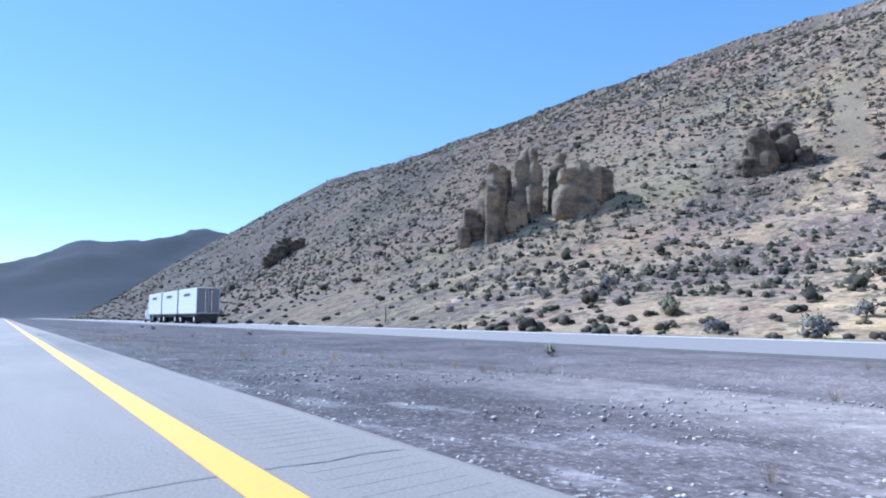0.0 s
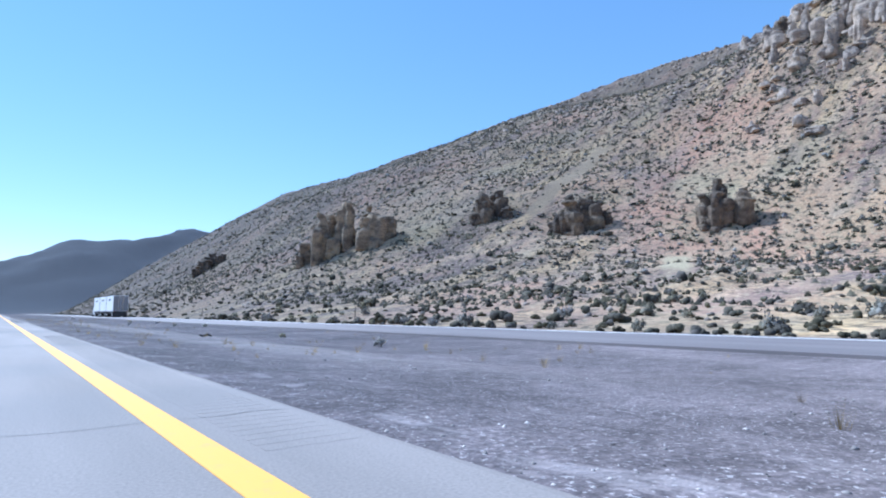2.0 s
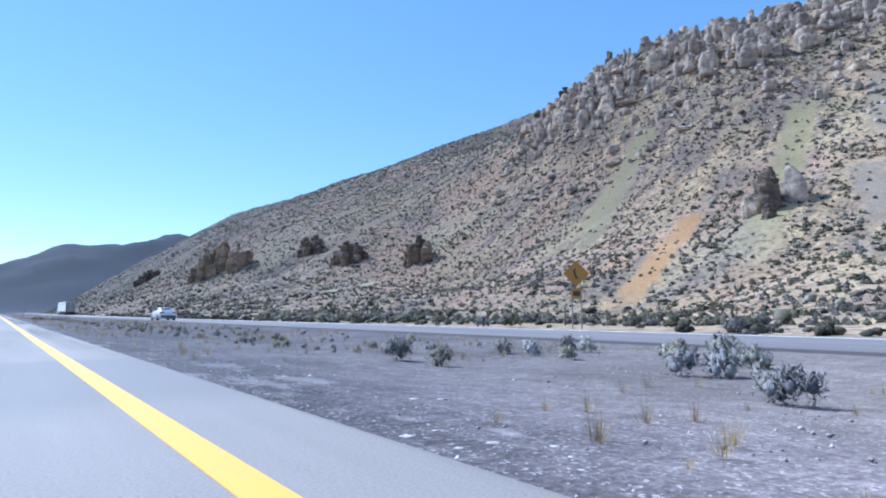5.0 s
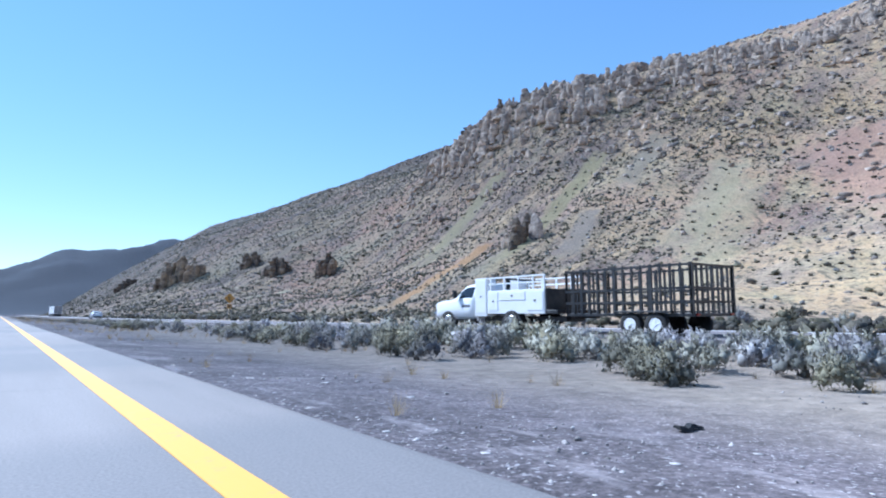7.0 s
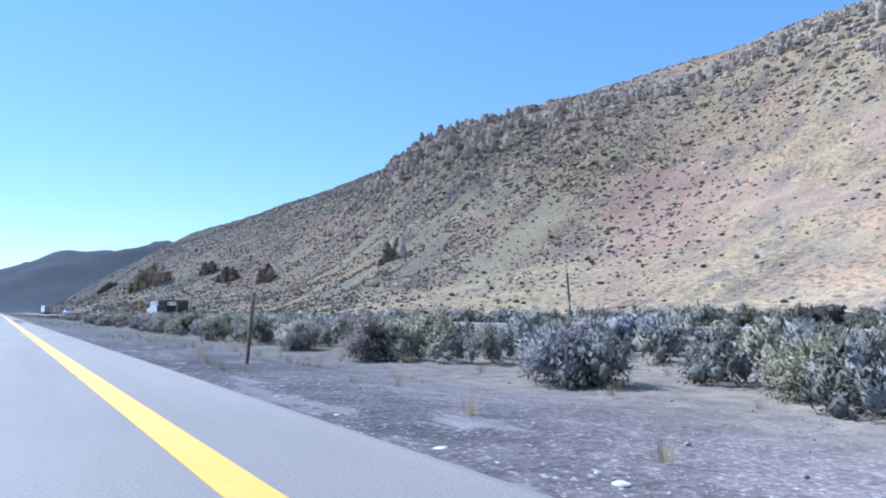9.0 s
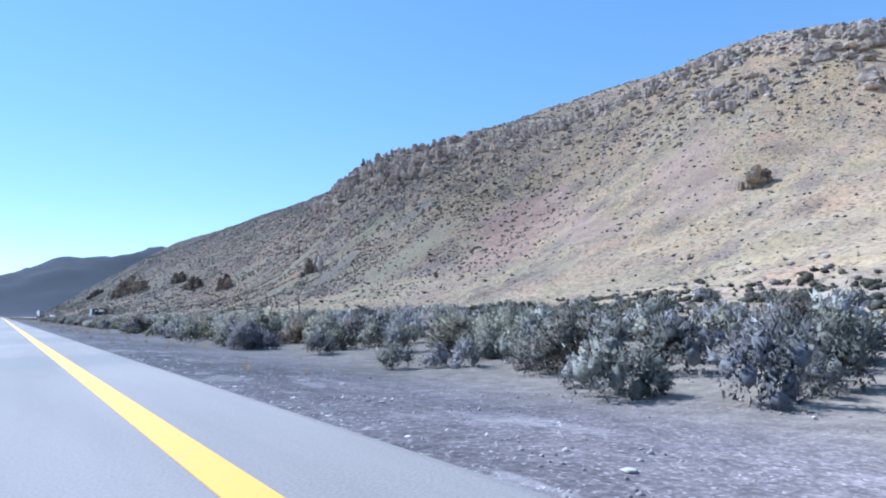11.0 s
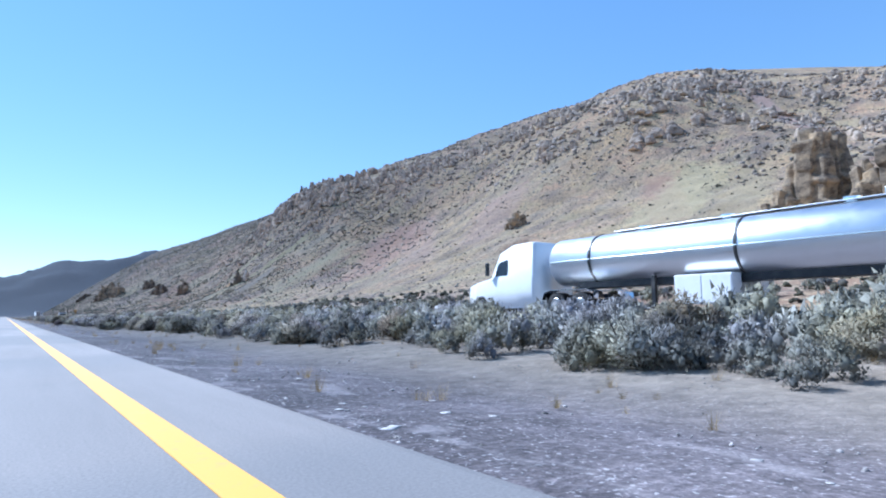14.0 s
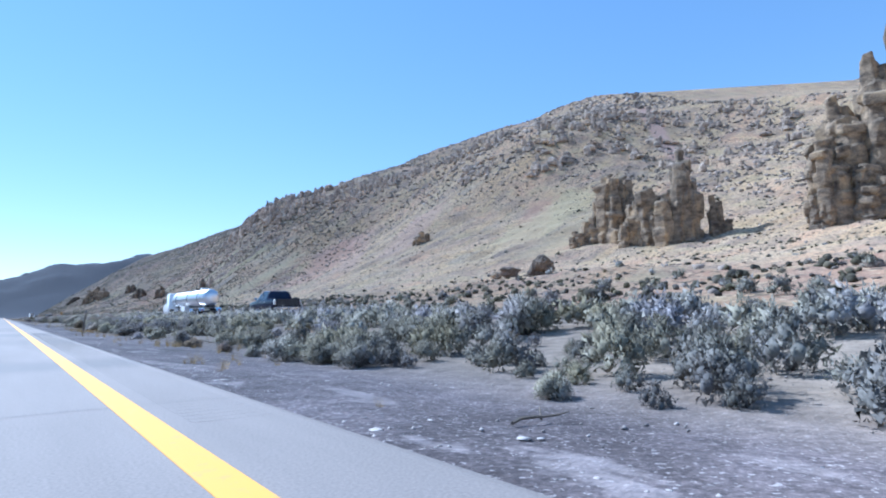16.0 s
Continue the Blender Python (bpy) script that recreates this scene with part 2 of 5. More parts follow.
def foliage(name, dark, light, island=0.35):
    m, nt, bs = material(name)
    g = nt.nodes.new("ShaderNodeNewGeometry")
    o = nt.nodes.new("ShaderNodeObjectInfo")
    col = mixed(nt, ramp(nt, g.outputs["Random Per Island"], [(0.0, dark), (1.0, light)]), ramp(nt, o.outputs["Random"], [(0.0, grey(1 - island)), (1.0, grey(1 + island))]), 1.0, "MULTIPLY")
    col = mixed(nt, col, ramp(nt, noise_of(nt, 0.7, 3.0, 0.6, True), [(0.34, grey(0.5)), (0.66, grey(1.3))]), 1.0, "MULTIPLY")
    col = mixed(nt, col, ramp(nt, noise_of(nt, 22.0, 3.0, 0.7, True), [(0.34, grey(0.8)), (0.6, grey(1.1))]), 1.0, "MULTIPLY")
    col = mixed(nt, col, ramp(nt, noise_of(nt, 0.45, 2.0, 0.5, True), [(0.36, (1.10, 1.0, 0.82)), (0.5, (1.05, 1.0, 1.0)), (0.64, (1.02, 0.96, 1.16))]), 1.0, "MULTIPLY")
    nt.links.new(col, bs.inputs["Base Color"])
    bs.inputs["Roughness"].default_value = 0.85
    bs.inputs["Specular IOR Level"].default_value = 0.15
    thin = nt.nodes.new("ShaderNodeBsdfTranslucent")
    nt.links.new(col, thin.inputs["Color"])
    both = nt.nodes.new("ShaderNodeMixShader")
    both.inputs[0].default_value = 0.32
    nt.links.new(bs.outputs[0], both.inputs[1])
    nt.links.new(thin.outputs[0], both.inputs[2])
    nt.links.new(both.outputs[0], nt.nodes["Material Output"].inputs["Surface"])
    return m


def rock_material(name, dark, light, stain):
    m, nt, bs = material(name)
    strata = noise_of(nt, 0.4, 5.0, 0.65, True, (0.7, 0.7, 1.5))
    patch = noise_of(nt, 0.22, 4.0, 0.6, True)
    fine = noise_of(nt, 2.6, 5.0, 0.7, True)
    col = ramp(nt, strata, [(0.32, dark), (0.62, light)])
    col = mixed(nt, col, stain, ramp(nt, patch, [(0.52, grey(0.0)), (0.68, grey(0.75))]))
    col = mixed(nt, col, ramp(nt, fine, [(0.3, grey(0.6)), (0.7, grey(1.25))]), 0.9, "MULTIPLY")
    block = nt.nodes.new("ShaderNodeObjectInfo").outputs["Random"]
    col = mixed(nt, col, ramp(nt, block, [(0.0, (0.72, 0.70, 0.68)), (0.5, grey(1.0)), (1.0, (1.28, 1.24, 1.16))]), 1.0, "MULTIPLY")
    nt.links.new(col, bs.inputs["Base Color"])
    bs.inputs["Roughness"].default_value = 0.92
    bs.inputs["Diffuse Roughness"].default_value = 0.8
    bumped(nt, bs, fine, 0.9, 0.25)
    return m


def plain(name, colour, rough=0.5, metal=0.0, coat=0.0, dirt=0.12):
    """Paint, rubber or metal with a little dust on it."""
    m, nt, bs = material(name)
    d = noise_of(nt, 2.2, 5.0, 0.65)
    col = mixed(nt, colour, (0.30, 0.26, 0.22), ramp(nt, d, [(0.45, grey(0.0)), (0.8, grey(dirt * 2))]))
    nt.links.new(col, bs.inputs["Base Color"])
    r = nt.nodes.new("ShaderNodeMapRange")
    r.inputs["To Min"].default_value, r.inputs["To Max"].default_value = max(rough - 0.08, 0.02), min(rough + 0.12, 1.0)
    nt.links.new(d, r.inputs[0])
    nt.links.new(r.outputs[0], bs.inputs["Roughness"])
    bs.inputs["Metallic"].default_value, bs.inputs["Coat Weight"].default_value = metal, coat
    return m


def glass_material():
    m, nt, bs = material("tinted_glass")
    bs.inputs["Base Color"].default_value = (0.012, 0.014, 0.017, 1)
    bs.inputs["Roughness"].default_value = 0.04
    bs.inputs["Specular IOR Level"].default_value = 0.6
    return m


M_GROUND, M_ROAD, M_FARROAD = ground_material(), asphalt_material(), far_road_material()
M_YELLOW = paint_material("yellow_road_paint", (0.74, 0.37, 0.05), (0.45, 0.29, 0.13))
M_WHITELINE = paint_material("white_road_paint", (0.76, 0.75, 0.72), (0.40, 0.39, 0.37))
M_SAGE = foliage("sagebrush_leaves", (0.30, 0.31, 0.27), (0.42, 0.43, 0.375))
M_SAGE_PALE = foliage("pale_brush_leaves", (0.32, 0.31, 0.26), (0.41, 0.395, 0.335))
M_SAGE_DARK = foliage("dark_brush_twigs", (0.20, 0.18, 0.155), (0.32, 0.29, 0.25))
M_SHRUB = foliage("hill_shrub_leaves", (0.05, 0.051, 0.038), (0.14, 0.134, 0.10))
M_STRAW = foliage("dry_grass", (0.27, 0.21, 0.115), (0.52, 0.43, 0.25))
M_TWIG = surface("grey_twigs", (0.09, 0.072, 0.055), (0.20, 0.165, 0.13), 6.0, 0.9)
M_ROCK = rock_material("weathered_rock", (0.10, 0.08, 0.068), (0.30, 0.24, 0.185), (0.42, 0.32, 0.21))
# brown rock toned down; part of the outcrops' shade sits in this colour
M_DARKROCK = rock_material("shade_toned_rock", (0.055, 0.042, 0.034), (0.19, 0.142, 0.10), (0.33, 0.25, 0.16))
M_RIM = rock_material("pale_rim_rock", (0.19, 0.155, 0.132), (0.54, 0.45, 0.37), (0.62, 0.50, 0.37))
M_CRAG = rock_material("pale_crag_rock", (0.075, 0.058, 0.046), (0.38, 0.295, 0.20), (0.50, 0.365, 0.21))
M_STONE = surface("loose_stones", (0.17, 0.14, 0.115), (0.36, 0.30, 0.25), 0.8, 0.9, world_space=True, island=0.35)
M_GRAVEL = surface("shoulder_gravel", (0.085, 0.075, 0.072), (0.52, 0.475, 0.45), 2.0, 0.9, world_space=True, island=0.45)
M_WHITE = plain("white_vehicle_paint", (0.80, 0.80, 0.79), 0.3, 0.0, 0.6, 0.05)
M_NAVY = plain("dark_blue_vehicle_paint", (0.003, 0.006, 0.022), 0.16, 0.0, 0.0, 0.005)
M_NAVY.node_tree.nodes["Principled BSDF"].inputs["Specular IOR Level"].default_value = 0.3
M_HUBSHADE = plain("wheel_hub_shade", (0.012, 0.012, 0.013), 0.7, 0.0, 0.0, 0.02)
M_BRUSHWOOD = surface("brush_wood", (0.07, 0.062, 0.054), (0.15, 0.135, 0.12), 9.0, 0.95)
M_TRAILERWHITE = plain("white_trailer_skin", (0.78, 0.78, 0.77), 0.45, 0.0, 0.0, 0.10)
M_STEEL = plain("polished_tank_metal", (0.72, 0.73, 0.75), 0.36, 1.0, 0.0, 0.03)
M_CHROME = plain("chrome", (0.82, 0.82, 0.83), 0.12, 1.0, 0.0, 0.02)
M_ALLOY = plain("alloy_wheel", (0.55, 0.55, 0.56), 0.3, 1.0, 0.0, 0.08)
M_BLACK = plain("black_painted_steel", (0.014, 0.014, 0.016), 0.45, 0.0, 0.0, 0.10)
M_RUBBER = plain("tyre_rubber", (0.014, 0.014, 0.015), 0.95, 0.0, 0.0, 0.1)
M_GREYSTEEL = plain("grey_trailer_doors", (0.20, 0.20, 0.21), 0.5, 0.1, 0.0, 0.15)
M_GLASS = glass_material()
M_RED = plain("red_lamp_lens", (0.25, 0.015, 0.012), 0.2, 0.0, 0.5, 0.03)
M_AMBER = plain("clear_lamp_lens", (0.70, 0.68, 0.62), 0.15, 0.0, 0.5, 0.03)
M_WOODPOST = surface("weathered_post", (0.075, 0.058, 0.046), (0.17, 0.14, 0.11), 5.0, 0.9, bump=0.5)
M_MARK = plain("dark_marking", (0.10, 0.11, 0.14), 0.5)
M_BOARD = plain("bleached_board", (0.74, 0.73, 0.70), 0.6)


# ---- mesh tools ----
def part(name, bm, mat, parent=None, label="", smooth=False):
    """Links a bmesh as ONE mesh object under a thing or a part."""
    me = bpy.data.meshes.new(name)
    bm.to_mesh(me)
    bm.free()
    me.materials.append(mat)
    if smooth:
        me.polygons.foreach_set("use_smooth", [True] * len(me.polygons))
    ob = new(name, me)
    if parent:
        ob.parent = parent
    if label:
        ob["label"] = label
    return ob


def mesh_from(name, verts, faces, mat, smooth=False):
    me = bpy.data.meshes.new(name)
    me.from_pydata([], [], []) if len(verts) == 0 else me.from_pydata(np.asarray(verts).tolist(), [], np.asarray(faces).tolist() if not isinstance(faces, list) else faces)
    me.materials.append(mat)
    if smooth:
        me.polygons.foreach_set("use_smooth", [True] * len(me.polygons))
    return me


def box(bm, lo, hi, bevel=0.0):
    b = bmesh.new() if bevel else bm
    c = [(lo[i] + hi[i]) / 2 for i in range(3)]
    s = [hi[i] - lo[i] for i in range(3)]
    bmesh.ops.create_cube(b, size=1.0, matrix=Matrix.LocRotScale(c, None, s))
    if bevel:
        bmesh.ops.bevel(b, geom=b.edges[:], offset=bevel, segments=2, affect="EDGES", profile=0.5)
        merge(bm, b)
    return bm


def merge(bm, other):
    me = bpy.data.meshes.new("joining")
    other.to_mesh(me)
    other.free()
    bm.from_mesh(me)
    bpy.data.meshes.remove(me)


def rod(bm, a, b, r, n=8, r2=None):
    a, b = Vector(a), Vector(b)
    turn = (b - a).to_track_quat("Z", "Y").to_matrix().to_4x4()
    bmesh.ops.create_cone(bm, cap_ends=True, segments=n, radius1=r, radius2=r if r2 is None else r2, depth=(b - a).length, matrix=Matrix.Translation((a + b) / 2) @ turn)
    return bm


def ring_loft(rings, close=True, caps=True):
    """A skin over rings of equally many points."""
    bm = bmesh.new()
    vs = [[bm.verts.new(p) for p in ring] for ring in rings]
    n = len(vs[0])
    for a, b in zip(vs, vs[1:]):
        for i in range(n if close else n - 1):
            j = (i + 1) % n
            bm.faces.new((a[i], a[j], b[j], b[i]))
    if caps:
        bm.faces.new(vs[0][::-1])
        bm.faces.new(vs[-1])
    bmesh.ops.recalc_face_normals(bm, faces=bm.faces[:])
    return bm


def turned(profile, n=24, axis="X"):
    """A body of revolution: profile of (along, radius)."""
    rings = []
    for a, r in profile:
        ring = []
        for i in range(n):
            w = 2 * math.pi * i / n
            p = (a, r * math.cos(w), r * math.sin(w)) if axis == "X" else (r * math.cos(w), a, r * math.sin(w))
            ring.append(p)
        rings.append(ring)
    return ring_loft(rings)


def thing(name, label, category, group="", kind="", at=None):
    ob = new(name)
    ob.empty_display_size = 0.3
    tagged(ob, label, category, group, kind)
    if at is not None:
        ob.matrix_world = at
    return ob


# ---- the lie of the land ----
def lattice(ix, iy, seed):
    h = (ix.astype(np.int64) * 374761393 + iy.astype(np.int64) * 668265263 + seed * 1442695041) & 0x7FFFFFFF
    h = ((h ^ (h >> 13)) * 1274126177) & 0x7FFFFFFF
    return ((h ^ (h >> 16)) & 0xFFFF) / 65535.0


def value_noise(x, y, seed):
    ix, iy = np.floor(x), np.floor(y)
    fx, fy = x - ix, y - iy
    fx, fy = fx * fx * (3 - 2 * fx), fy * fy * (3 - 2 * fy)
    a, b = lattice(ix, iy, seed), lattice(ix + 1, iy, seed)
    c, d = lattice(ix, iy + 1, seed), lattice(ix + 1, iy + 1, seed)
    return (a + (b - a) * fx) * (1 - fy) + (c + (d - c) * fx) * fy - 0.5


def fbm(x, y, size, seed, octaves=4, gain=0.5):
    s, amp = 0.0, 1.0
    for o in range(octaves):
        s = s + amp * value_noise(x / size * 2 ** o, y / size * 2 ** o, seed + 17 * o)
        amp *= gain
    return s


# Heights of the hillside: stations along the road, then heights at these distances from it
ACROSS = np.array((24, 60, 95, 130, 170, 220, 280, 360, 460.0))
STATIONS = (
    (-600, 0.3, 5.2, 10.0, 14.7, 20.6, 30.6, 45.7, 68.2, 96.9),
    (-480, 0.3, 4.5, 7.9, 12.7, 20.0, 31.4, 49.6, 79.6, 117.0),
    (-390, 0.3, 3.7, 6.4, 11.1, 21.2, 36.4, 58.6, 90.6, 137.5),
    (-310, 0.3, 2.6, 7.5, 15.3, 29.1, 48.2, 77.5, 105.7, 156.9),
    (-235, 0.3, 0.7, 4.8, 18.3, 38.1, 70.0, 116.1, 147.6, 176.0),
    (-165, 0.3, 0.6, 6.3, 18.6, 36.5, 74.5, 123.4, 157.4, 205.4),
    (-100, 0.3, 1.3, 13.8, 33.3, 60.2, 97.3, 119.8, 146.3, 214.6),
    (-35, 0.3, 3.3, 10.6, 39.3, 86.1, 108.1, 133.7, 151.6, 210.9),
    (35, 0.3, 10.1, 26.6, 43.6, 75.6, 89.2, 119.3, 169.9, 216.4),
    (110, 0.3, 18.5, 42.8, 60.8, 78.7, 91.9, 112.5, 152.3, 209.4),
    (190, 0.3, 20.9, 45.4, 58.5, 75.6, 101.5, 115.6, 136.7, 214.5),
    (290, 0.3, 23.8, 47.0, 70.0, 86.8, 106.0, 136.7, 177.7, 219.4),
)
ALONG = np.array([s[0] for s in STATIONS], float)
HEIGHTS = np.array([s[1:] for s in STATIONS], float)


def weights(knots, v):
    """Cubic weights of the knots at v."""
    v = np.clip(v, knots[0], knots[-1])
    i = np.clip(np.searchsorted(knots, v, side="right") - 1, 0, len(knots) - 2)
    span = knots[i + 1] - knots[i]
    u = (v - knots[i]) / span
    w, r = np.zeros((len(v), len(knots))), np.arange(len(v))
    np.add.at(w, (r, i), 2 * u ** 3 - 3 * u ** 2 + 1)
    np.add.at(w, (r, i + 1), -2 * u ** 3 + 3 * u ** 2)
    for j, co in ((i, u ** 3 - 2 * u ** 2 + u), (i + 1, u ** 3 - u ** 2)):
        lo, hi = np.maximum(j - 1, 0), np.minimum(j + 1, len(knots) - 1)
        d = knots[hi] - knots[lo]
        np.add.at(w, (r, hi), co * span / d)
        np.add.at(w, (r, lo), -co * span / d)
    return w


def step(a, b, v):
    u = np.clip((v - a) / (b - a), 0, 1)
    return u * u * (3 - 2 * u)


def far_road_z(y):
    return np.interp(y, (-560, -450, -300, -200, -125, -90, 0, 60, 200), (0.45, 0.42, 0.2, -0.07, -0.22, -0.27, -0.33, -0.28, -0.2))


def land(x, y, rough=True):
    """Height of the ground at the arrays x, y."""
    x, y = np.asarray(x, float).ravel(), np.asarray(y, float).ravel()
    ox = np.where(x < 60, 24 + (np.maximum(x, 26) - 26) * 36 / 34, x)
    hill = np.einsum("ni,ij,nj->n", weights(ALONG, y), HEIGHTS, weights(ACROSS, ox)) - 0.3
    hill = hill + np.maximum(x - 460, 0) * 0.25
    on = step(26, 34, x)
    hill = np.where(x > 26, hill, 0.0)
    fade = 1 - step(270, 430, y)
    hill = hill * fade
    z0 = far_road_z(y) * step(4, 12, x) * (1 - step(300, 600, np.abs(y + 250) - 330))
    swale = -0.16 * step(1.7, 5.0, x) * (1 - step(8.0, 12.0, x))
    z = z0 + swale - 0.05 + hill
    if rough:
        amp = step(26, 70, x) * fade
        z = z + amp * (2.6 * fbm(x, y, 34.0, 3) + 1.5 * np.abs(fbm(x * 0.6, y, 13.0, 8, 4, 0.6)))
        z = z + 0.07 * fbm(x, y, 1.7, 5) * step(1.8, 3.0, x) * (1 - step(11.2, 12.2, x)) + 0.75 * fbm(x, y, 5.0, 6, 3, 0.6) * step(28, 50, x)
    # distant mountains that close the valley
    yy = y - 0.25 * x
    ridge = 112 + 55 * fbm(x + 900, y, 420.0, 21, 5, 0.55) + 0.11 * np.clip(x - 90, -300, 900) + 16 * np.exp(-((x - 80) / 42.0) ** 2)
    z = z + np.maximum(ridge, 20) * step(560, 1230, y + 0.25 * np.abs(x)) * (1 + 0.12 * fbm(x, y, 90.0, 31, 4, 0.6))
    west = step(-70, -700, x)
    z = z + west * (60 + 70 * fbm(x, y, 300.0, 41)) + step(-700, -1500, y) * (70 + 60 * fbm(x, y, 350.0, 51))
    return z


def height(x, y):
    return float(land([x], [y])[0])


def spaced(*spans):
    out = []
    for a, b, d in spans:
        n = max(1, round((b - a) / d))
        out += [a + (b - a) * i / n for i in range(n)]
    out.append(spans[-1][1])
    return np.array(out)


def build_ground():
    xs = spaced((-3500, -700, 350), (-700, -60, 60), (-60, -4, 7), (-4, 1.5, 2.75), (1.5, 12.3, 0.4), (12.3, 24, 2.34), (24, 26, 2), (26, 60, 1.7), (60, 300, 2.3), (300, 480, 6), (480, 3500, 200))
    ys = spaced((-3500, -900, 300), (-900, -620, 28), (-620, 300, 2.0), (300, 520, 8), (520, 1700, 26), (1700, 4500, 300))
    X, Y = np.meshgrid(xs, ys)
    Z = land(X, Y)
    nx, ny = len(xs), len(ys)
    v = np.stack([X.ravel(), Y.ravel(), Z], 1)
    i = (np.arange(ny - 1)[:, None] * nx + np.arange(nx - 1)[None]).ravel()
    f = np.stack([i, i + 1, i + 1 + nx, i + nx], 1)
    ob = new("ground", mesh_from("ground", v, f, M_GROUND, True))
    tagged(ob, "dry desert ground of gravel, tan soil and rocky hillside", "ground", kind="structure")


build_ground()


# ---- roads ----
def strip(name, xs, zs, y0, y1, dy, mat, label, category, lift=None, parent=None):
    """A thick band along the road: cross points xs with heights zs (or lift over the far carriageway)."""
    ys = spaced((y0, y1, dy))
    v, f = [], []
    n = len(xs)
    for y in ys:
        base = float(far_road_z(y)) if lift is not None else 0.0
        for x, z in zip(xs, zs):
            v.append((x, y, base + z + (lift or 0.0)))
        for x, z in zip(xs, zs):
            v.append((x, y, base + z + (lift or 0.0) - 0.2 * (lift is None or lift < 0.04) - 0.002))
    for k in range(len(ys) - 1):
        a, b = k * 2 * n, (k + 1) * 2 * n
        for i in range(n - 1):
            f.append([a + i, a + i + 1, b + i + 1, b + i])
        for i in (0, n - 1):
            f.append([a + i, b + i, b + i + n, a + i + n])
    ob = new(name, mesh_from(name, v, f, mat))
    if parent:
        ob.parent = parent
        if label:
            ob["label"] = label
    else:
        tagged(ob, label, category, kind="structure")
    return ob


M_TAR = plain("tar_seal", (0.11, 0.106, 0.105), 0.7)


def build_roads():
    own = strip("road", (-9.5, -5.0, 0.0, 1.64, 1.71), (0.0, 0.0, 0.0, 0.0, -0.012), -900, 900, 30, M_ROAD, "sun-bleached grey highway carriageway with a narrow shoulder", "road")
    line = strip("edge_line", (0.715, 0.90), (0.004, 0.004), -900, 900, 30, M_YELLOW, "solid yellow edge line", "", None, own)
    far = strip("road_far", (14.2, 16.0, 19.0, 21.9), (0.0, 0.0, 0.0, 0.0), -900, 900, 15, M_FARROAD, "dark grey carriageway of the opposite direction", "road", 0.03)
    strip("edge_line", (20.95, 21.2), (0, 0), -900, 900, 15, M_WHITELINE, "solid white edge line", "", 0.036, far)
    # milled grooves along the shoulder, seen in stretches
    rng = random.Random(4)
    for y0, y1 in ((-8, 30), (-54, -36), (-90, -76), (-106, -94), (-134, -116), (-224, -208), (-500, -474)):
        bm = bmesh.new()
        y = y0
        while y < y1:
            box(bm, (1.04, y, -0.01), (1.56, y + 0.075, 0.0008))
            y += 0.145
        part("rumble_strip", bm, M_ROAD, own, "ribbed rumble strip")
    # sealed cracks across the carriageway
    for k in range(60):
        y = -510 + k * 9.3 + rng.uniform(-2, 2)
        bm = bmesh.new()
        x, pts = -1.0, []
        while x < 1.6:
            pts.append((x, y + rng.uniform(-0.05, 0.05)))
            x += 0.2
        for (xa, ya), (xb, yb) in zip(pts, pts[1:]):
            vs = [bm.verts.new(p) for p in ((xa, ya, 0.0035), (xb, yb, 0.0035), (xb, yb + 0.009, 0.0035), (xa, ya + 0.009, 0.0035))]
            bm.faces.new(vs)
        part("sealed_crack", bm, M_TAR, own, "dark tar-sealed crack")


build_roads()


# ---- scattering ----
def fast_mesh(name, verts, tris, mat, normals=None):
    me = bpy.data.meshes.new(name)
    n, k = len(verts), len(tris)
    me.vertices.add(n)
    me.vertices.foreach_set("co", np.asarray(verts, np.float32).ravel())
    me.loops.add(3 * k)
    me.loops.foreach_set("vertex_index", np.asarray(tris, np.int32).ravel())
    me.polygons.add(k)
    me.polygons.foreach_set("loop_start", np.arange(0, 3 * k, 3, dtype=np.int32))
    me.update(calc_edges=True)
    if normals is not None:
        me.polygons.foreach_set("use_smooth", np.ones(k, bool))
        me.normals_split_custom_set_from_vertices(np.asarray(normals, np.float32).tolist())
    me.materials.append(mat)
    return me


def scatter(name, shapes, places, sizes, mat, label, category, seed, sink=0.08, parent=None, squash=None):
    """Many small pieces in one mesh: shapes are (verts, tris); places an array of x, y, z."""
    rng = np.random.default_rng(seed)
    pick = rng.integers(0, len(shapes), len(places))
    turn = rng.uniform(0, 2 * np.pi, len(places))
    V, F, N, off = [], [], [], 0
    for k, (sv, sf, *sn) in enumerate(shapes):
        m = pick == k
        n = int(m.sum())
        if not n:
            continue
        c, s, size = np.cos(turn[m])[:, None], np.sin(turn[m])[:, None], sizes[m][:, None]
        hz = size if squash is None else size * squash[m][:, None]
        p = np.stack([(sv[None, :, 0] * c - sv[None, :, 1] * s) * size + places[m][:, 0:1], (sv[None, :, 0] * s + sv[None, :, 1] * c) * size + places[m][:, 1:2], (sv[None, :, 2] - sink) * hz + places[m][:, 2:3]], 2)
        f = sf[None] + (np.arange(n) * len(sv))[:, None, None] + off
        if sn:
            q = sn[0]
            N.append(np.stack([q[None, :, 0] * c - q[None, :, 1] * s, q[None, :, 0] * s + q[None, :, 1] * c, np.repeat(q[None, :, 2], n, 0)], 2).reshape(-1, 3))
        V.append(p.reshape(-1, 3))
        F.append(f.reshape(-1, 3))
        off += n * len(sv)
    ob = new(name, fast_mesh(name, np.concatenate(V), np.concatenate(F), mat, np.concatenate(N) if N else None))
    if parent:
        ob.parent = parent
        ob["kind"] = "stuff"
    else:
        tagged(ob, label, category, kind="stuff")
    return ob


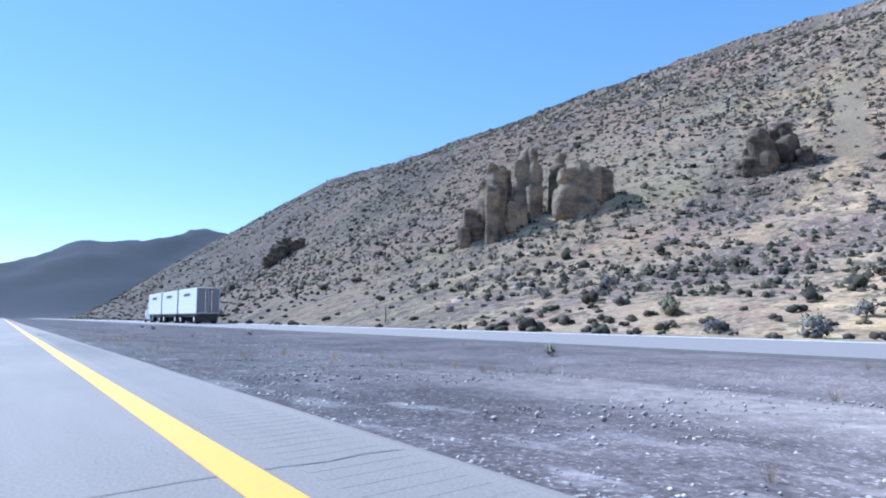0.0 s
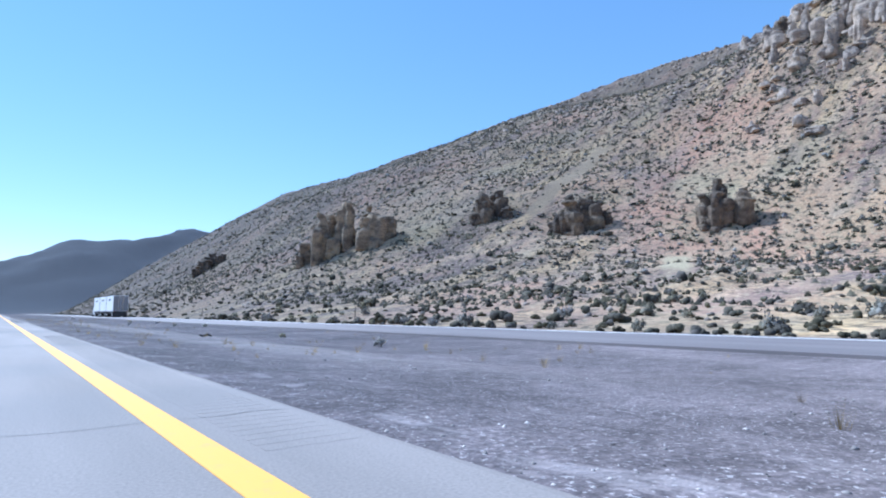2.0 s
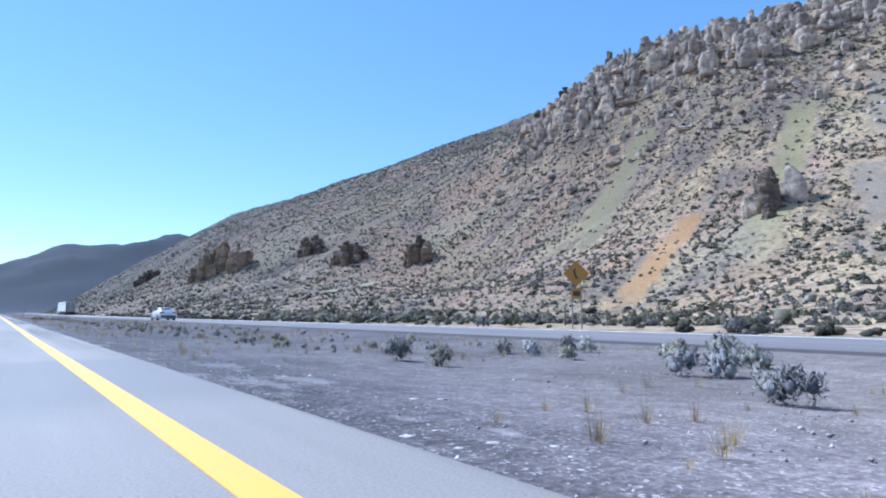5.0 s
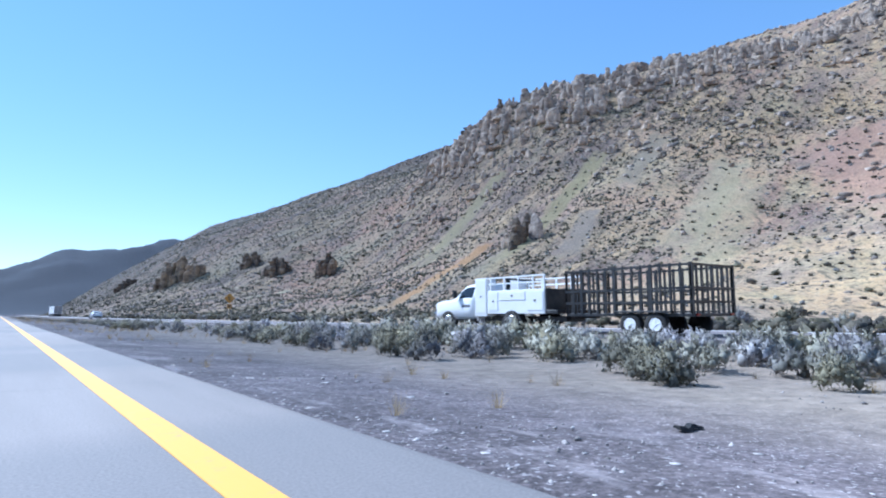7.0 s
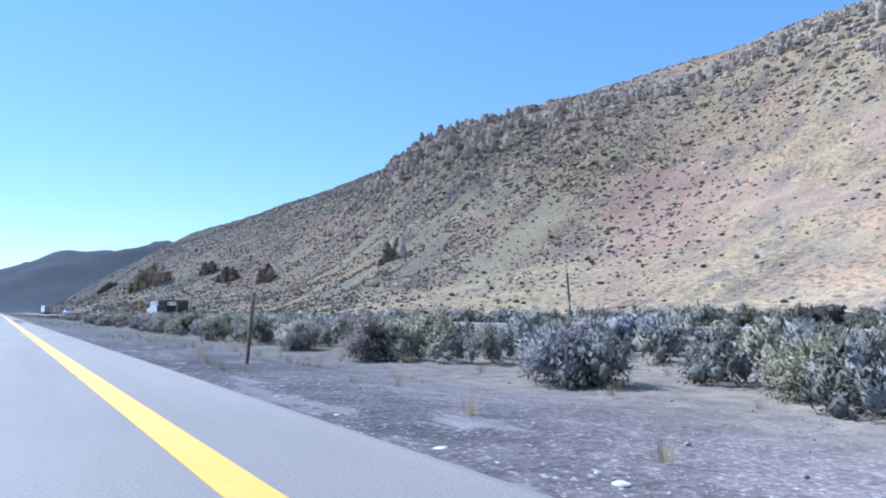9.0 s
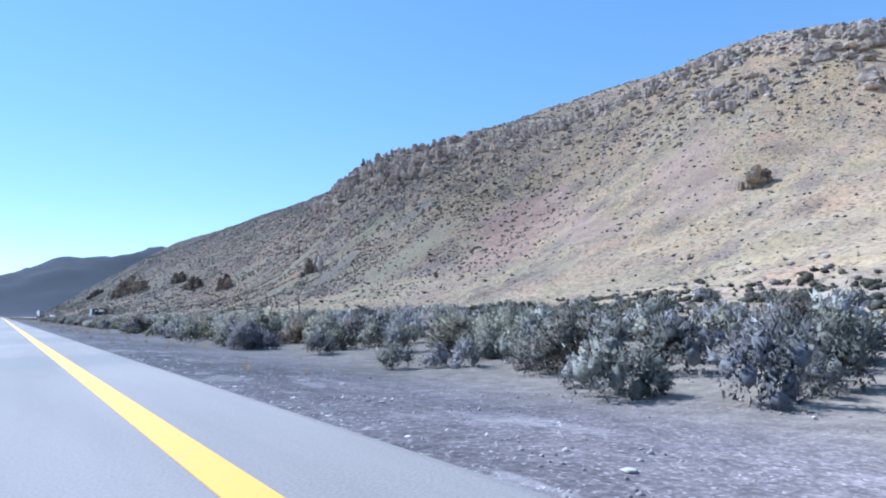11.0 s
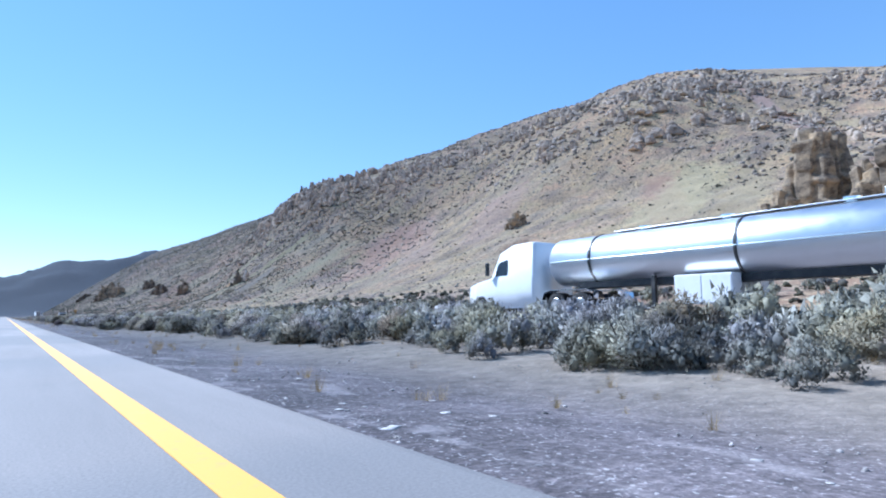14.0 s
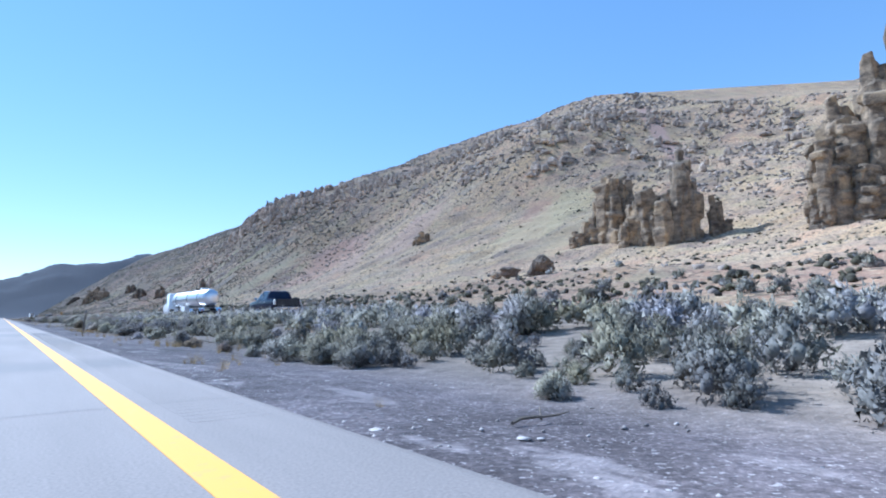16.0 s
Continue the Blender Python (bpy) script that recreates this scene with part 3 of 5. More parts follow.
def ico(level):
    bm = bmesh.new()
    bmesh.ops.create_icosphere(bm, subdivisions=level, radius=1.0)
    bm.verts.ensure_lookup_table()
    v = np.array([x.co[:] for x in bm.verts])
    f = np.array([[q.index for q in t.verts] for t in bm.faces])
    bm.free()
    return v, f


def leaf_cloud(rng, n, spread, leaf, dome=True, shell=0.5):
    """Loose triangles in a dome: verts and tris."""
    d = rng.normal(size=(n, 3))
    d /= np.linalg.norm(d, axis=1)[:, None]
    if dome:
        d[:, 2] = np.abs(d[:, 2])
    r = rng.uniform(shell, 1.0, n) ** 0.7
    lobes = 1 + 0.28 * np.sin(3 * np.arctan2(d[:, 1], d[:, 0]) + rng.uniform(0, 6)) * (1 - d[:, 2]) + 0.2 * np.sin(5 * d[:, 2] + 4 * d[:, 0] + rng.uniform(0, 6))
    c = d * (r * lobes)[:, None] * np.array(spread)
    a = rng.normal(size=(n, 3))
    b = rng.normal(size=(n, 3))
    a += 0.6 * d
    a /= np.linalg.norm(a, axis=1)[:, None]
    b /= np.linalg.norm(b, axis=1)[:, None]
    s = leaf * rng.uniform(0.6, 1.4, n)[:, None]
    v = np.stack([c - a * s * 0.6, c + a * s * 0.7 + b * s * 0.1, c + b * s * 0.75], 1).reshape(-1, 3)
    return v, np.arange(3 * n).reshape(n, 3)


def rounded(v, centre, scatter_by, rng):
    """Normals that follow the rounded outline of a clump."""
    d = v - np.array(centre)
    d = d / np.maximum(np.linalg.norm(d, axis=1), 1e-4)[:, None] + scatter_by * rng.normal(size=v.shape)
    return d / np.maximum(np.linalg.norm(d, axis=1), 1e-4)[:, None]


def shrub_shape(seed):
    rng = np.random.default_rng(seed)
    v, f = ico(1)
    v = v * rng.uniform(0.7, 1.0, (len(v), 1)) * np.array((0.48, 0.48, 0.42)) + np.array((0, 0, 0.22))
    lv, lf = leaf_cloud(rng, 10, (0.62, 0.62, 0.72), 0.3)
    v = np.concatenate([v, lv])
    return v, np.concatenate([f, lf + len(v) - len(lv)])


def tuft_shape(seed):
    """A small domed tuft of few faces."""
    rng = np.random.default_rng(seed)
    v = np.array(((1, 0, 0), (0.3, 0.95, 0), (-0.8, 0.6, 0), (-0.8, -0.6, 0), (0.3, -0.95, 0), (0, 0, 1.0)))
    v = v * rng.uniform(0.75, 1.2, (6, 1)) * np.array((0.5, 0.5, 0.62))
    f = np.array([(k, (k + 1) % 5, 5) for k in range(5)])
    lv, lf = leaf_cloud(rng, 7, (0.55, 0.55, 0.7), 0.3)
    return np.concatenate([v, lv]), np.concatenate([f, lf + 6])


def stone_shape(seed):
    rng = np.random.default_rng(seed)
    v, f = ico(1)
    v = np.sign(v) * np.abs(v) ** 0.6
    v = v * rng.uniform(0.5, 1.05, (len(v), 1)) * np.array((0.55, rng.uniform(0.35, 0.55), rng.uniform(0.28, 0.45)))
    return v, f


def pebble_shape(seed):
    rng = np.random.default_rng(seed)
    v = np.array(((1, 0, 0), (-1, 0, 0), (0, 1, 0), (0, -1, 0), (0, 0, 1), (0, 0, -1.0))) * 0.55
    v = v * rng.uniform(0.7, 1.2, (6, 1)) * np.array((1, 0.8, 0.6)) + rng.normal(size=(6, 3)) * 0.06
    return v, np.array(((0, 2, 4), (2, 1, 4), (1, 3, 4), (3, 0, 4), (2, 0, 5), (1, 2, 5), (3, 1, 5), (0, 3, 5)))


def brush_meshes(seed, sprays, mat, leaf, level, wide, tufts=9, heart=0.34):
    """A soft mound about 1 m across: rounded tufts of fine leafy sprays over a dark woody heart."""
    rng = np.random.default_rng(seed)
    dome, df = ico(level)
    vs, fs, ns, off = [], [], [], 0
    for k in range(tufts):
        a, r = 6.2832 * (k + rng.uniform(-0.3, 0.3)) / (tufts - 2), (rng.uniform(0.0, 0.1) if k < 2 else rng.uniform(0.2, 0.34))
        w, h = rng.uniform(0.16, 0.24), rng.uniform(0.17, 0.27)
        c = np.array((r * math.cos(a), r * math.sin(a), (0.36 if k < 2 else rng.uniform(0.14, 0.34)) + 0.05 * rng.normal()))
        o = rng.uniform(-30, 30, 3)
        lump = np.array([0.35 * noise.noise(Vector(p * 2.4 + o)) + 0.22 * noise.noise(Vector(p * 7.0 + o)) for p in dome])
        v = dome * (heart * (1 + lump))[:, None] * np.array((w, w, h)) + c
        vs.append(v)
        fs.append(df + off)
        ns.append(0.6 * rounded(v, c, 0.15, rng) + 0.4 * rounded(v, (0, 0, 0.1), 0.15, rng))
        off += len(v)
        n = sprays // tufts
        d = rng.normal(size=(n, 3))
        d[:, 2] += 0.15
        d /= np.linalg.norm(d, axis=1)[:, None]
        swell = np.array([1.0 + 0.35 * noise.noise(Vector(p * 2.4 + o)) for p in d])[:, None]
        p = d * rng.uniform(0.08, 1.0, (n, 1)) ** 0.45 * swell * np.array((w, w, h)) + c
        q = rng.normal(size=d.shape) * wide
        tip = p + (0.7 * d + 0.5 * rng.normal(size=d.shape) + np.array((0, 0, 0.3))) * leaf * rng.uniform(0.5, 1.4, (n, 1))
        sv = np.stack([p - q, p + q, tip], 1).reshape(-1, 3)
        vs.append(sv)
        fs.append(np.arange(len(sv)).reshape(-1, 3) + off)
        ns.append(0.6 * rounded(sv, c, 0.1, rng) + 0.4 * rounded(sv, (0, 0, 0.1), 0.1, rng))
        off += len(sv)
    v, f, nrm = np.concatenate(vs), np.concatenate(fs), np.concatenate(ns)
    v[:, 2] = np.maximum(v[:, 2] * 1.22, -0.03)
    nrm /= np.linalg.norm(nrm, axis=1)[:, None]
    fol = fast_mesh("foliage", v, f, mat, nrm)
    bm = bmesh.new()
    r = random.Random(seed)
    for k in range(16):
        a, s = r.uniform(0, 6.28), r.uniform(0.2, 0.46)
        q = (s * math.cos(a), s * math.sin(a), r.uniform(0.35, 0.82))
        m = (q[0] * 0.5 + r.uniform(-0.04, 0.04), q[1] * 0.5 + r.uniform(-0.04, 0.04), q[2] * 0.5)
        rod(bm, (0.03 * math.cos(a), 0.03 * math.sin(a), -0.05), m, 0.012, 4, 0.008)
        rod(bm, m, q, 0.008, 4, 0.003)
    me = bpy.data.meshes.new("woody_frame")
    bm.to_mesh(me)
    bm.free()
    me.materials.append(M_BRUSHWOOD)
    return fol, me, (v, f, nrm)


def placed(x, y):
    return np.stack([x, y, land(x, y)], 1)


def plainslope(x, y):
    """1 on the smooth open slope of the southern hill, 0 elsewhere."""
    return step(-170, -215, y) * step(58, 80, x) * (1 - step(205, 240, x)) * (1 - step(-345, -375, y))


def build_hill_cover():
    rng = np.random.default_rng(11)
    n = 98000
    x = 23 + 354 * rng.random(n) ** 1.2
    y = rng.uniform(-520, 330, n)
    clump = fbm(x, y, 12.0, 61, 3) + 0.9 * fbm(x * 0.5, y, 60.0, 63, 2)
    bare = step(-120, -190, y) * step(60, 85, x)
    slide = step(0.24, 0.34, fbm(x * 0.25, y, 16.0, 65, 2))
    for xa, ya, xb, yb, wide, colour, much in SLIDES:
        d = np.array((xb - xa, yb - ya)) / math.hypot(xb - xa, yb - ya)
        u, v = (x - xa) * d[0] + (y - ya) * d[1], np.abs((y - ya) * d[0] - (x - xa) * d[1])
        slide = np.maximum(slide, (v < wide) * (u > 0) * (u < math.hypot(xb - xa, yb - ya)) * min(1.1, much * 1.2) * (wide < 12))
    keep = rng.random(n) < np.clip(0.5 + 0.6 * clump, 0.05, 0.97) * (1 - 0.3 * bare) * (1 - 0.6 * plainslope(x, y)) * (1 - 0.85 * slide) * (1 + 0.6 * step(30, 140, y)) * (0.5 + 0.5 * step(-260, -120, y))
    x, y = x[keep], y[keep]
    size = 0.45 + 0.65 * rng.random(len(x)) ** 2.2 + 0.9 * (rng.random(len(x)) < 0.04) + 0.0012 * x
    size = size + 0.25 * ((x < 55) & (rng.random(len(x)) < 0.22))
    xe, ye = 23 + 40 * rng.random(5200) ** 1.4, rng.uniform(-520, -190, 5200)
    x, y, size = np.concatenate([x, xe]), np.concatenate([y, ye]), np.concatenate([size, 0.45 + 0.7 * rng.random(5200) ** 2])
    heath = (x < 75) & (y < -400) & (rng.random(len(x)) < 0.5)
    x, y, size = x[~heath], y[~heath], size[~heath]
    pale = rng.random(len(x)) < 0.33
    foot = x < 58
    near = x < 33
    thin = near & (y > -190) & (rng.random(len(x)) < 0.35)
    x, y, size, pale, foot, near = x[~thin], y[~thin], size[~thin], pale[~thin], foot[~thin], near[~thin]
    for name, sel, tufts, sprays, label, seed in (("foot_shrubs", near, 5, 110, "dark olive brush mounds at the foot of the slope", 18), ("lower_slope_shrubs", foot & ~near, 3, 45, "dark olive brush mounds on the lower slope", 17)):
        mounds = [brush_meshes(240 + k, sprays, M_SHRUB, 0.045, 2, 0.022, tufts, 0.86 if tufts == 5 else 1.1)[2] for k in range(6)]
        scatter(name, mounds, placed(x[sel], y[sel]), size[sel] * np.where(y[sel] > -190, 1.05, 1.2), M_SHRUB, label, "shrubs", seed, squash=rng.uniform(0.5, 0.72, int(sel.sum())))
    x, y, size, pale = x[~foot], y[~foot], size[~foot], pale[~foot]
    shapes = [shrub_shape(k) for k in range(7)]
    scatter("hill_shrubs", shapes, placed(x[~pale], y[~pale]), size[~pale], M_SHRUB, "dark olive shrubs scattered over the dry hillside", "shrubs", 3, squash=rng.uniform(0.62, 0.85, int((~pale).sum())))
    scatter("pale_hill_shrubs", shapes, placed(x[pale], y[pale]), size[pale] * 0.85, M_SAGE, "grey-green sage tufts scattered over the dry hillside", "shrubs", 4)
    # low dark tufts, thick on the northern slope
    n = 36000
    x, y = 36 + 165 * rng.random(n), rng.uniform(-165, 150, n)
    keep = rng.random(n) < np.clip(0.62 + 0.9 * fbm(x, y, 9.0, 67, 3), 0.08, 1.0) * (1 - step(-120, -165, y))
    for xa, ya, xb, yb, wide, colour, much in SLIDES:
        d = np.array((xb - xa, yb - ya)) / math.hypot(xb - xa, yb - ya)
        u, v = (x - xa) * d[0] + (y - ya) * d[1], np.abs((y - ya) * d[0] - (x - xa) * d[1])
        keep &= ~((v < wide) & (u > 0) & (u < math.hypot(xb - xa, yb - ya)) & (rng.random(n) < 0.93))
    x, y = x[keep], y[keep]
    scatter("hill_tufts", [tuft_shape(k) for k in range(6)], placed(x, y), 0.4 + 0.55 * rng.random(len(x)) ** 2 + 0.0015 * x, M_SHRUB, "low dark tufts thickly dotting the hillside", "shrubs", 16)
    n = 62000
    x = 30 + 440 * rng.random(n) ** 1.05
    y = rng.uniform(-520, 300, n)
    crest = step(95, 165, x) * (1 - step(-200, -290, y)) + 0.8 * step(200, 260, x) * step(-150, -200, y)
    rocky = fbm(x, y, 20.0, 71, 3) + 0.32 * crest
    keep = rng.random(n) < np.clip(0.12 + 1.5 * rocky, 0.02, 0.95) * (1 - 0.75 * plainslope(x, y))
    x, y, crest = x[keep], y[keep], crest[keep]
    size = (0.4 + (1.1 + 1.7 * crest) * rng.random(len(x)) ** 3.0) * (1 + 0.5 * step(180, 320, x))
    dark = rng.random(len(x)) < 0.4
    shapes = [stone_shape(k) for k in range(8)]
    scatter("hill_stones", shapes, placed(x[~dark], y[~dark]), size[~dark], M_STONE, "tan and grey loose stones on the hillside", "stones", 5, sink=0.05)
    scatter("dark_hill_stones", shapes, placed(x[dark], y[dark]), size[dark], M_ROCK, "dark weathered boulders strewn on the hillside", "stones", 6, sink=0.05)


build_hill_cover()


# ---- outcrops ----
def rock_mesh(name, seed, tall=1.0, ledges=0.16, level=3, mat=None):
    """A broken block, about 1 m across, standing on z = 0, with level ledges and cracks."""
    bm = bmesh.new()
    bmesh.ops.create_icosphere(bm, subdivisions=level, radius=0.5)
    rng = random.Random(seed)
    o = Vector((rng.uniform(-50, 50), rng.uniform(-50, 50), rng.uniform(-50, 50)))
    for v in bm.verts:
        p = v.co * 2
        p = Vector([math.copysign(abs(c) ** 0.62, c) for c in p])
        p *= 0.80 + 0.55 * noise.noise(p * 0.9 + o)
        lvl = math.floor((p.z + noise.noise(p * 1.3 + o) * 0.25) * 4.5)
        k = 1 + ledges * (2 * abs(noise.noise(Vector((lvl * 3.7, seed, 0.5)))) - 0.3)
        crack = abs(noise.noise(Vector((p.x * 2.1, p.y * 2.1, p.z * 0.4)) + o))
        k *= 0.86 + 0.16 * min(1.0, crack * 6)
        k *= 1 + 0.13 * noise.noise(p * 4.0 + o)
        v.co = Vector((p.x * k * 0.5, p.y * k * 0.5, (p.z * 0.5 + 0.42) * tall))
    me = bpy.data.meshes.new(name)
    bm.to_mesh(me)
    bm.free()
    me.materials.append(mat)
    return me


def fused(me, voxel):
    """One weathered skin round all the blocks of a mesh."""
    ob = new("rock", me)
    skin = ob.modifiers.new("skin", "REMESH")
    skin.mode, skin.voxel_size = "VOXEL", voxel
    out = bpy.data.meshes.new_from_object(ob.evaluated_get(bpy.context.evaluated_depsgraph_get()))
    bpy.data.objects.remove(ob)
    bpy.data.meshes.remove(me)
    return out


def tower_mesh(name, seed, mat, layers=7, around=4, voxel=0.04, low=0.55, boxy=0.34):
    """A crag of jointed columns of bedded blocks, about 1 m wide and 1 m high, standing on z = 0."""
    rng = np.random.default_rng(seed)
    sv, sf = ico(2)
    soft = np.sign(sv) * np.abs(sv) ** boxy
    soft /= np.abs(soft).max()
    V, Fs, off = [], [], 0
    spin = rng.uniform(0, 6.28)
    for j in range(around + 1):
        core = j == around
        a = spin + 6.2832 * j / around + rng.uniform(-0.3, 0.3)
        r = 0.05 if core else rng.uniform(0.22, 0.34)
        top = 1.0 if core else rng.uniform(low, 0.98)
        girth = rng.uniform(0.17, 0.25)
        z = -0.12
        while z < top - 0.03:
            tall = min(rng.choice((0.5, 0.8, 1.3, 1.9)) * rng.uniform(0.8, 1.2) * 1.1 / layers, top - z)
            g = girth * (1.08 - 0.3 * max(z, 0)) * rng.uniform(0.72, 1.2)
            o = rng.uniform(-40, 40, 3)
            rough = np.array([0.16 * noise.noise(Vector(p * 1.2 + o)) + 0.14 * noise.noise(Vector(p * 2.6 + o)) for p in soft])
            p = soft * (1 + rough)[:, None] * np.array((g * rng.uniform(0.85, 1.2), g * rng.uniform(0.85, 1.2), tall * 0.515))
            t = a + rng.uniform(-0.35, 0.35)
            c, q = math.cos(t), math.sin(t)
            p = np.stack([p[:, 0] * c - p[:, 1] * q, p[:, 0] * q + p[:, 1] * c, p[:, 2] + rng.uniform(-0.15, 0.15) * p[:, 0]], 1)
            V.append(p + np.array((r * math.cos(a) + rng.uniform(-0.03, 0.03), r * math.sin(a) + rng.uniform(-0.03, 0.03), z + tall / 2)))
            Fs.append(sf + off)
            off += len(sv)
            z += tall
    return fused(fast_mesh(name, np.concatenate(V), np.concatenate(Fs), mat), voxel)


ROCKS = [rock_mesh("rock", k, 1.0, 0.2, 4, M_ROCK) for k in range(6)]
DARKS = [tower_mesh("rock", 20 + k, M_DARKROCK, 3, 4, 0.04, 0.6, 0.6) for k in range(5)]
PILLARS = [tower_mesh("rock", 30 + k, M_CRAG, 7 + k % 3, 5, 0.03) for k in range(6)]
CLIFFS = [tower_mesh("rock", 50 + k, M_CRAG, 13, 6, 0.02) for k in range(4)]
FINS = [tower_mesh("rock", 45 + k, M_CRAG, 3, 3, 0.04, 0.45, 0.5) for k in range(4)]
RIMS = [tower_mesh("rock", 60 + k, M_RIM, 3, 3, 0.105, 0.4, 0.5) for k in range(8)]


def outcrop(label, pieces, meshes, seed, group="hillside outcrops", sink=0.12):
    """pieces: x, y, width, height of each block."""
    rng = random.Random(seed)
    x0, y0 = pieces[0][0], pieces[0][1]
    z0 = height(x0, y0)
    t = thing("rock_outcrop", label, "rock outcrop", group)
    t.matrix_world = pose(x0, y0, z0)
    for x, y, w, h in pieces:
        me = rng.choice(meshes)
        top = max(v.co.z for v in me.vertices) if "top" not in me else me["top"]
        me["top"] = top
        ob = new("rock", me)
        ob.parent = t
        ob.matrix_basis = Matrix.LocRotScale((x - x0, y - y0, height(x, y) - z0 - sink * h), Euler((rng.uniform(-0.1, 0.1), rng.uniform(-0.1, 0.1), rng.uniform(0, 6.28))), (w, w * rng.uniform(0.75, 1.15), h * (1 + sink) / top))
    return t


def cluster(cx, cy, n, spread, wide, high, seed):
    rng = random.Random(seed)
    out = []
    for k in range(n):
        a, r = rng.uniform(0, 6.28), spread * math.sqrt(rng.random())
        out.append((cx + r * math.cos(a), cy + r * math.sin(a), wide * rng.uniform(0.4, 1.4), high * rng.uniform(0.25, 1.15)))
    return out


def build_outcrops():
    outcrop("tall tan rock fins standing out of the slope", [(56, 64, 6, 11), (60, 66, 4, 9), (62, 62, 5.6, 11), (66, 60, 4, 8), (64.5, 55.5, 6.5, 7), (68, 54, 5, 5), (53.5, 66, 4, 5), (58.5, 61, 3.5, 4)], FINS, 1)
    outcrop("dark shaded outcrop with low ledges on the slope", [(82, 37.5, 4.6, 5.6), (85, 36, 4.4, 5), (80.5, 39, 3.4, 3.4), (84, 33, 2.6, 2.6)], DARKS, 2)
    outcrop("rounded brown outcrop among shrubs", [(84.5, 16, 5.6, 6), (87.5, 13.5, 5.4, 5.8), (83, 18, 3.6, 3.6), (86.5, 17.5, 4, 6.4), (89.5, 12, 2.6, 2.4)], DARKS, 3)
    outcrop("blocky brown outcrop above the road", [(95, -6.5, 5, 5.6), (97.5, -9, 4.6, 5.2), (95, -4, 3.2, 5.4), (97.5, -5, 3.4, 6.6), (93.5, -5, 2.2, 2)], DARKS, 4)
    outcrop("low dark outcrop near the toe of the slope", [(50, 131, 4.6, 4.4), (53, 132, 4, 4), (47.5, 129, 3.4, 2.6), (55, 130, 3, 2.4)], DARKS, 5)
    outcrop("ochre outcrop over a bare orange scar", [(104, -100, 4.6, 6.6), (107, -103, 4.4, 6), (102, -98, 3.6, 4), (108, -99, 3.6, 6.4), (100, -102, 2.4, 2.4)], DARKS[:2] + RIMS[:2], 6)
    outcrop("single grey boulders below the rim", [(170, -255, 5, 6.4), (172.5, -257, 4, 4.4), (167.5, -252.5, 3, 2.6)], FINS, 7)
    # rim crags along the crest
    rim = ((166, 12), (168, -8), (170, -30), (182, -50), (196, -64), (214, -82), (234, -97), (262, -112), (285, -150), (290, -185))
    seed = 100
    for (xa, ya), (xb, yb) in zip(rim, rim[1:]):
        for k in range(3):
            u = (k + 0.5) / 3
            x, y = xa + (xb - xa) * u, ya + (yb - ya) * u
            seed += 1
            outcrop("jagged rim rocks along the crest of the hill", cluster(x + 8, y + 10, 8, 8, 4.6, 4.4, seed) + cluster(x - 12, y - 11, 11, 12, 4.4, 5.2, seed + 50) + cluster(x - 25, y - 18, 9, 20, 3.0, 2.4, seed + 90), RIMS, seed, "crest rocks")
    outcrop("dark upright rocks standing on the crest", [(177, -14, 3.4, 7), (179, -17, 3, 4.4), (169, 0, 4, 5.4), (164, 10, 4, 4.6)], DARKS, 11, "crest rocks")
    # summit and shoulder rocks further along
    for x, y, s in ((352, -243, 15), (337, -236, 14), (372, -262, 14), (384, -288, 12), (300, -235, 14), (272, -243, 13), (255, -262, 12), (318, -262, 14), (240, -215, 12), (290, -285, 13), (335, -300, 15), (400, -330, 18), (380, -365, 18), (430, -300, 18), (350, -345, 16), (440, -370, 20), (300, -330, 16)):
        seed += 1
        outcrop("broken grey rocks on the upper slope", cluster(x, y, 16, s * 1.2, 6, 4.6, seed), RIMS, seed, "upper slope rocks")
    # the layered crags by the later stretch
    crag = [(181, -364, 14, 25), (184.5, -371.5, 8, 23), (176, -360, 6, 10), (172, -356.5, 6, 6), (172, -378, 5.5, 8), (176, -381, 9, 15), (177, -387, 9, 19), (179, -393, 11, 31), (181.5, -396.5, 9, 25), (176, -391, 8, 17), (186, -403, 5, 13), (189, -405, 3, 4)]
    outcrop("tall layered tan crag with shaded ledges", crag, PILLARS, 8, "layered crags", 0.1)
    outcrop("square boulders fallen below the crag", [(113, -395, 7, 6), (112, -384, 5, 3), (109, -381, 3, 2), (117, -391, 3, 2)], ROCKS, 9, "layered crags")
    spire = [(181, -439, 11, 24), (177, -437, 7, 11), (185, -443, 13, 36), (189, -447, 14, 46), (183, -447, 10, 15), (194, -452, 17, 62), (199, -458, 22, 66), (205, -467, 28, 72), (190, -459, 16, 38), (186, -455, 13, 20)]
    outcrop("high pale cliff of stacked rock beside the valley", spire, CLIFFS, 10, "layered crags", 0.1)


build_outcrops()


# ---- vehicles on the opposite carriageway (heading along +y; y = 0 is the front bumper) ----
def at_station(stations, y):
    for a, b in zip(stations, stations[1:]):
        if a[0] >= y >= b[0]:
            u = (a[0] - y) / max(a[0] - b[0], 1e-6)
            return [p + (q - p) * u for p, q in zip(a, b)]
    return list(stations[-1] if y < stations[-1][0] else stations[0])


def shell(stations):
    """Body skin. Station: y, underside, belt line, top, half width, half width of the top."""
    rings = []
    for y, zb, zs, zt, w, wt in stations:
        half = [(w * 0.9, zb), (w, zb + 0.1), (w * 1.01, (zb + zs) / 2), (w, zs - 0.1), (w * 0.975, zs), (wt, zt - 0.045), (wt * 0.82, zt)]
        rings.append([Vector((x, y, z)) for x, z in half] + [Vector((-x, y, z)) for x, z in half[::-1]])
    return ring_loft(rings)


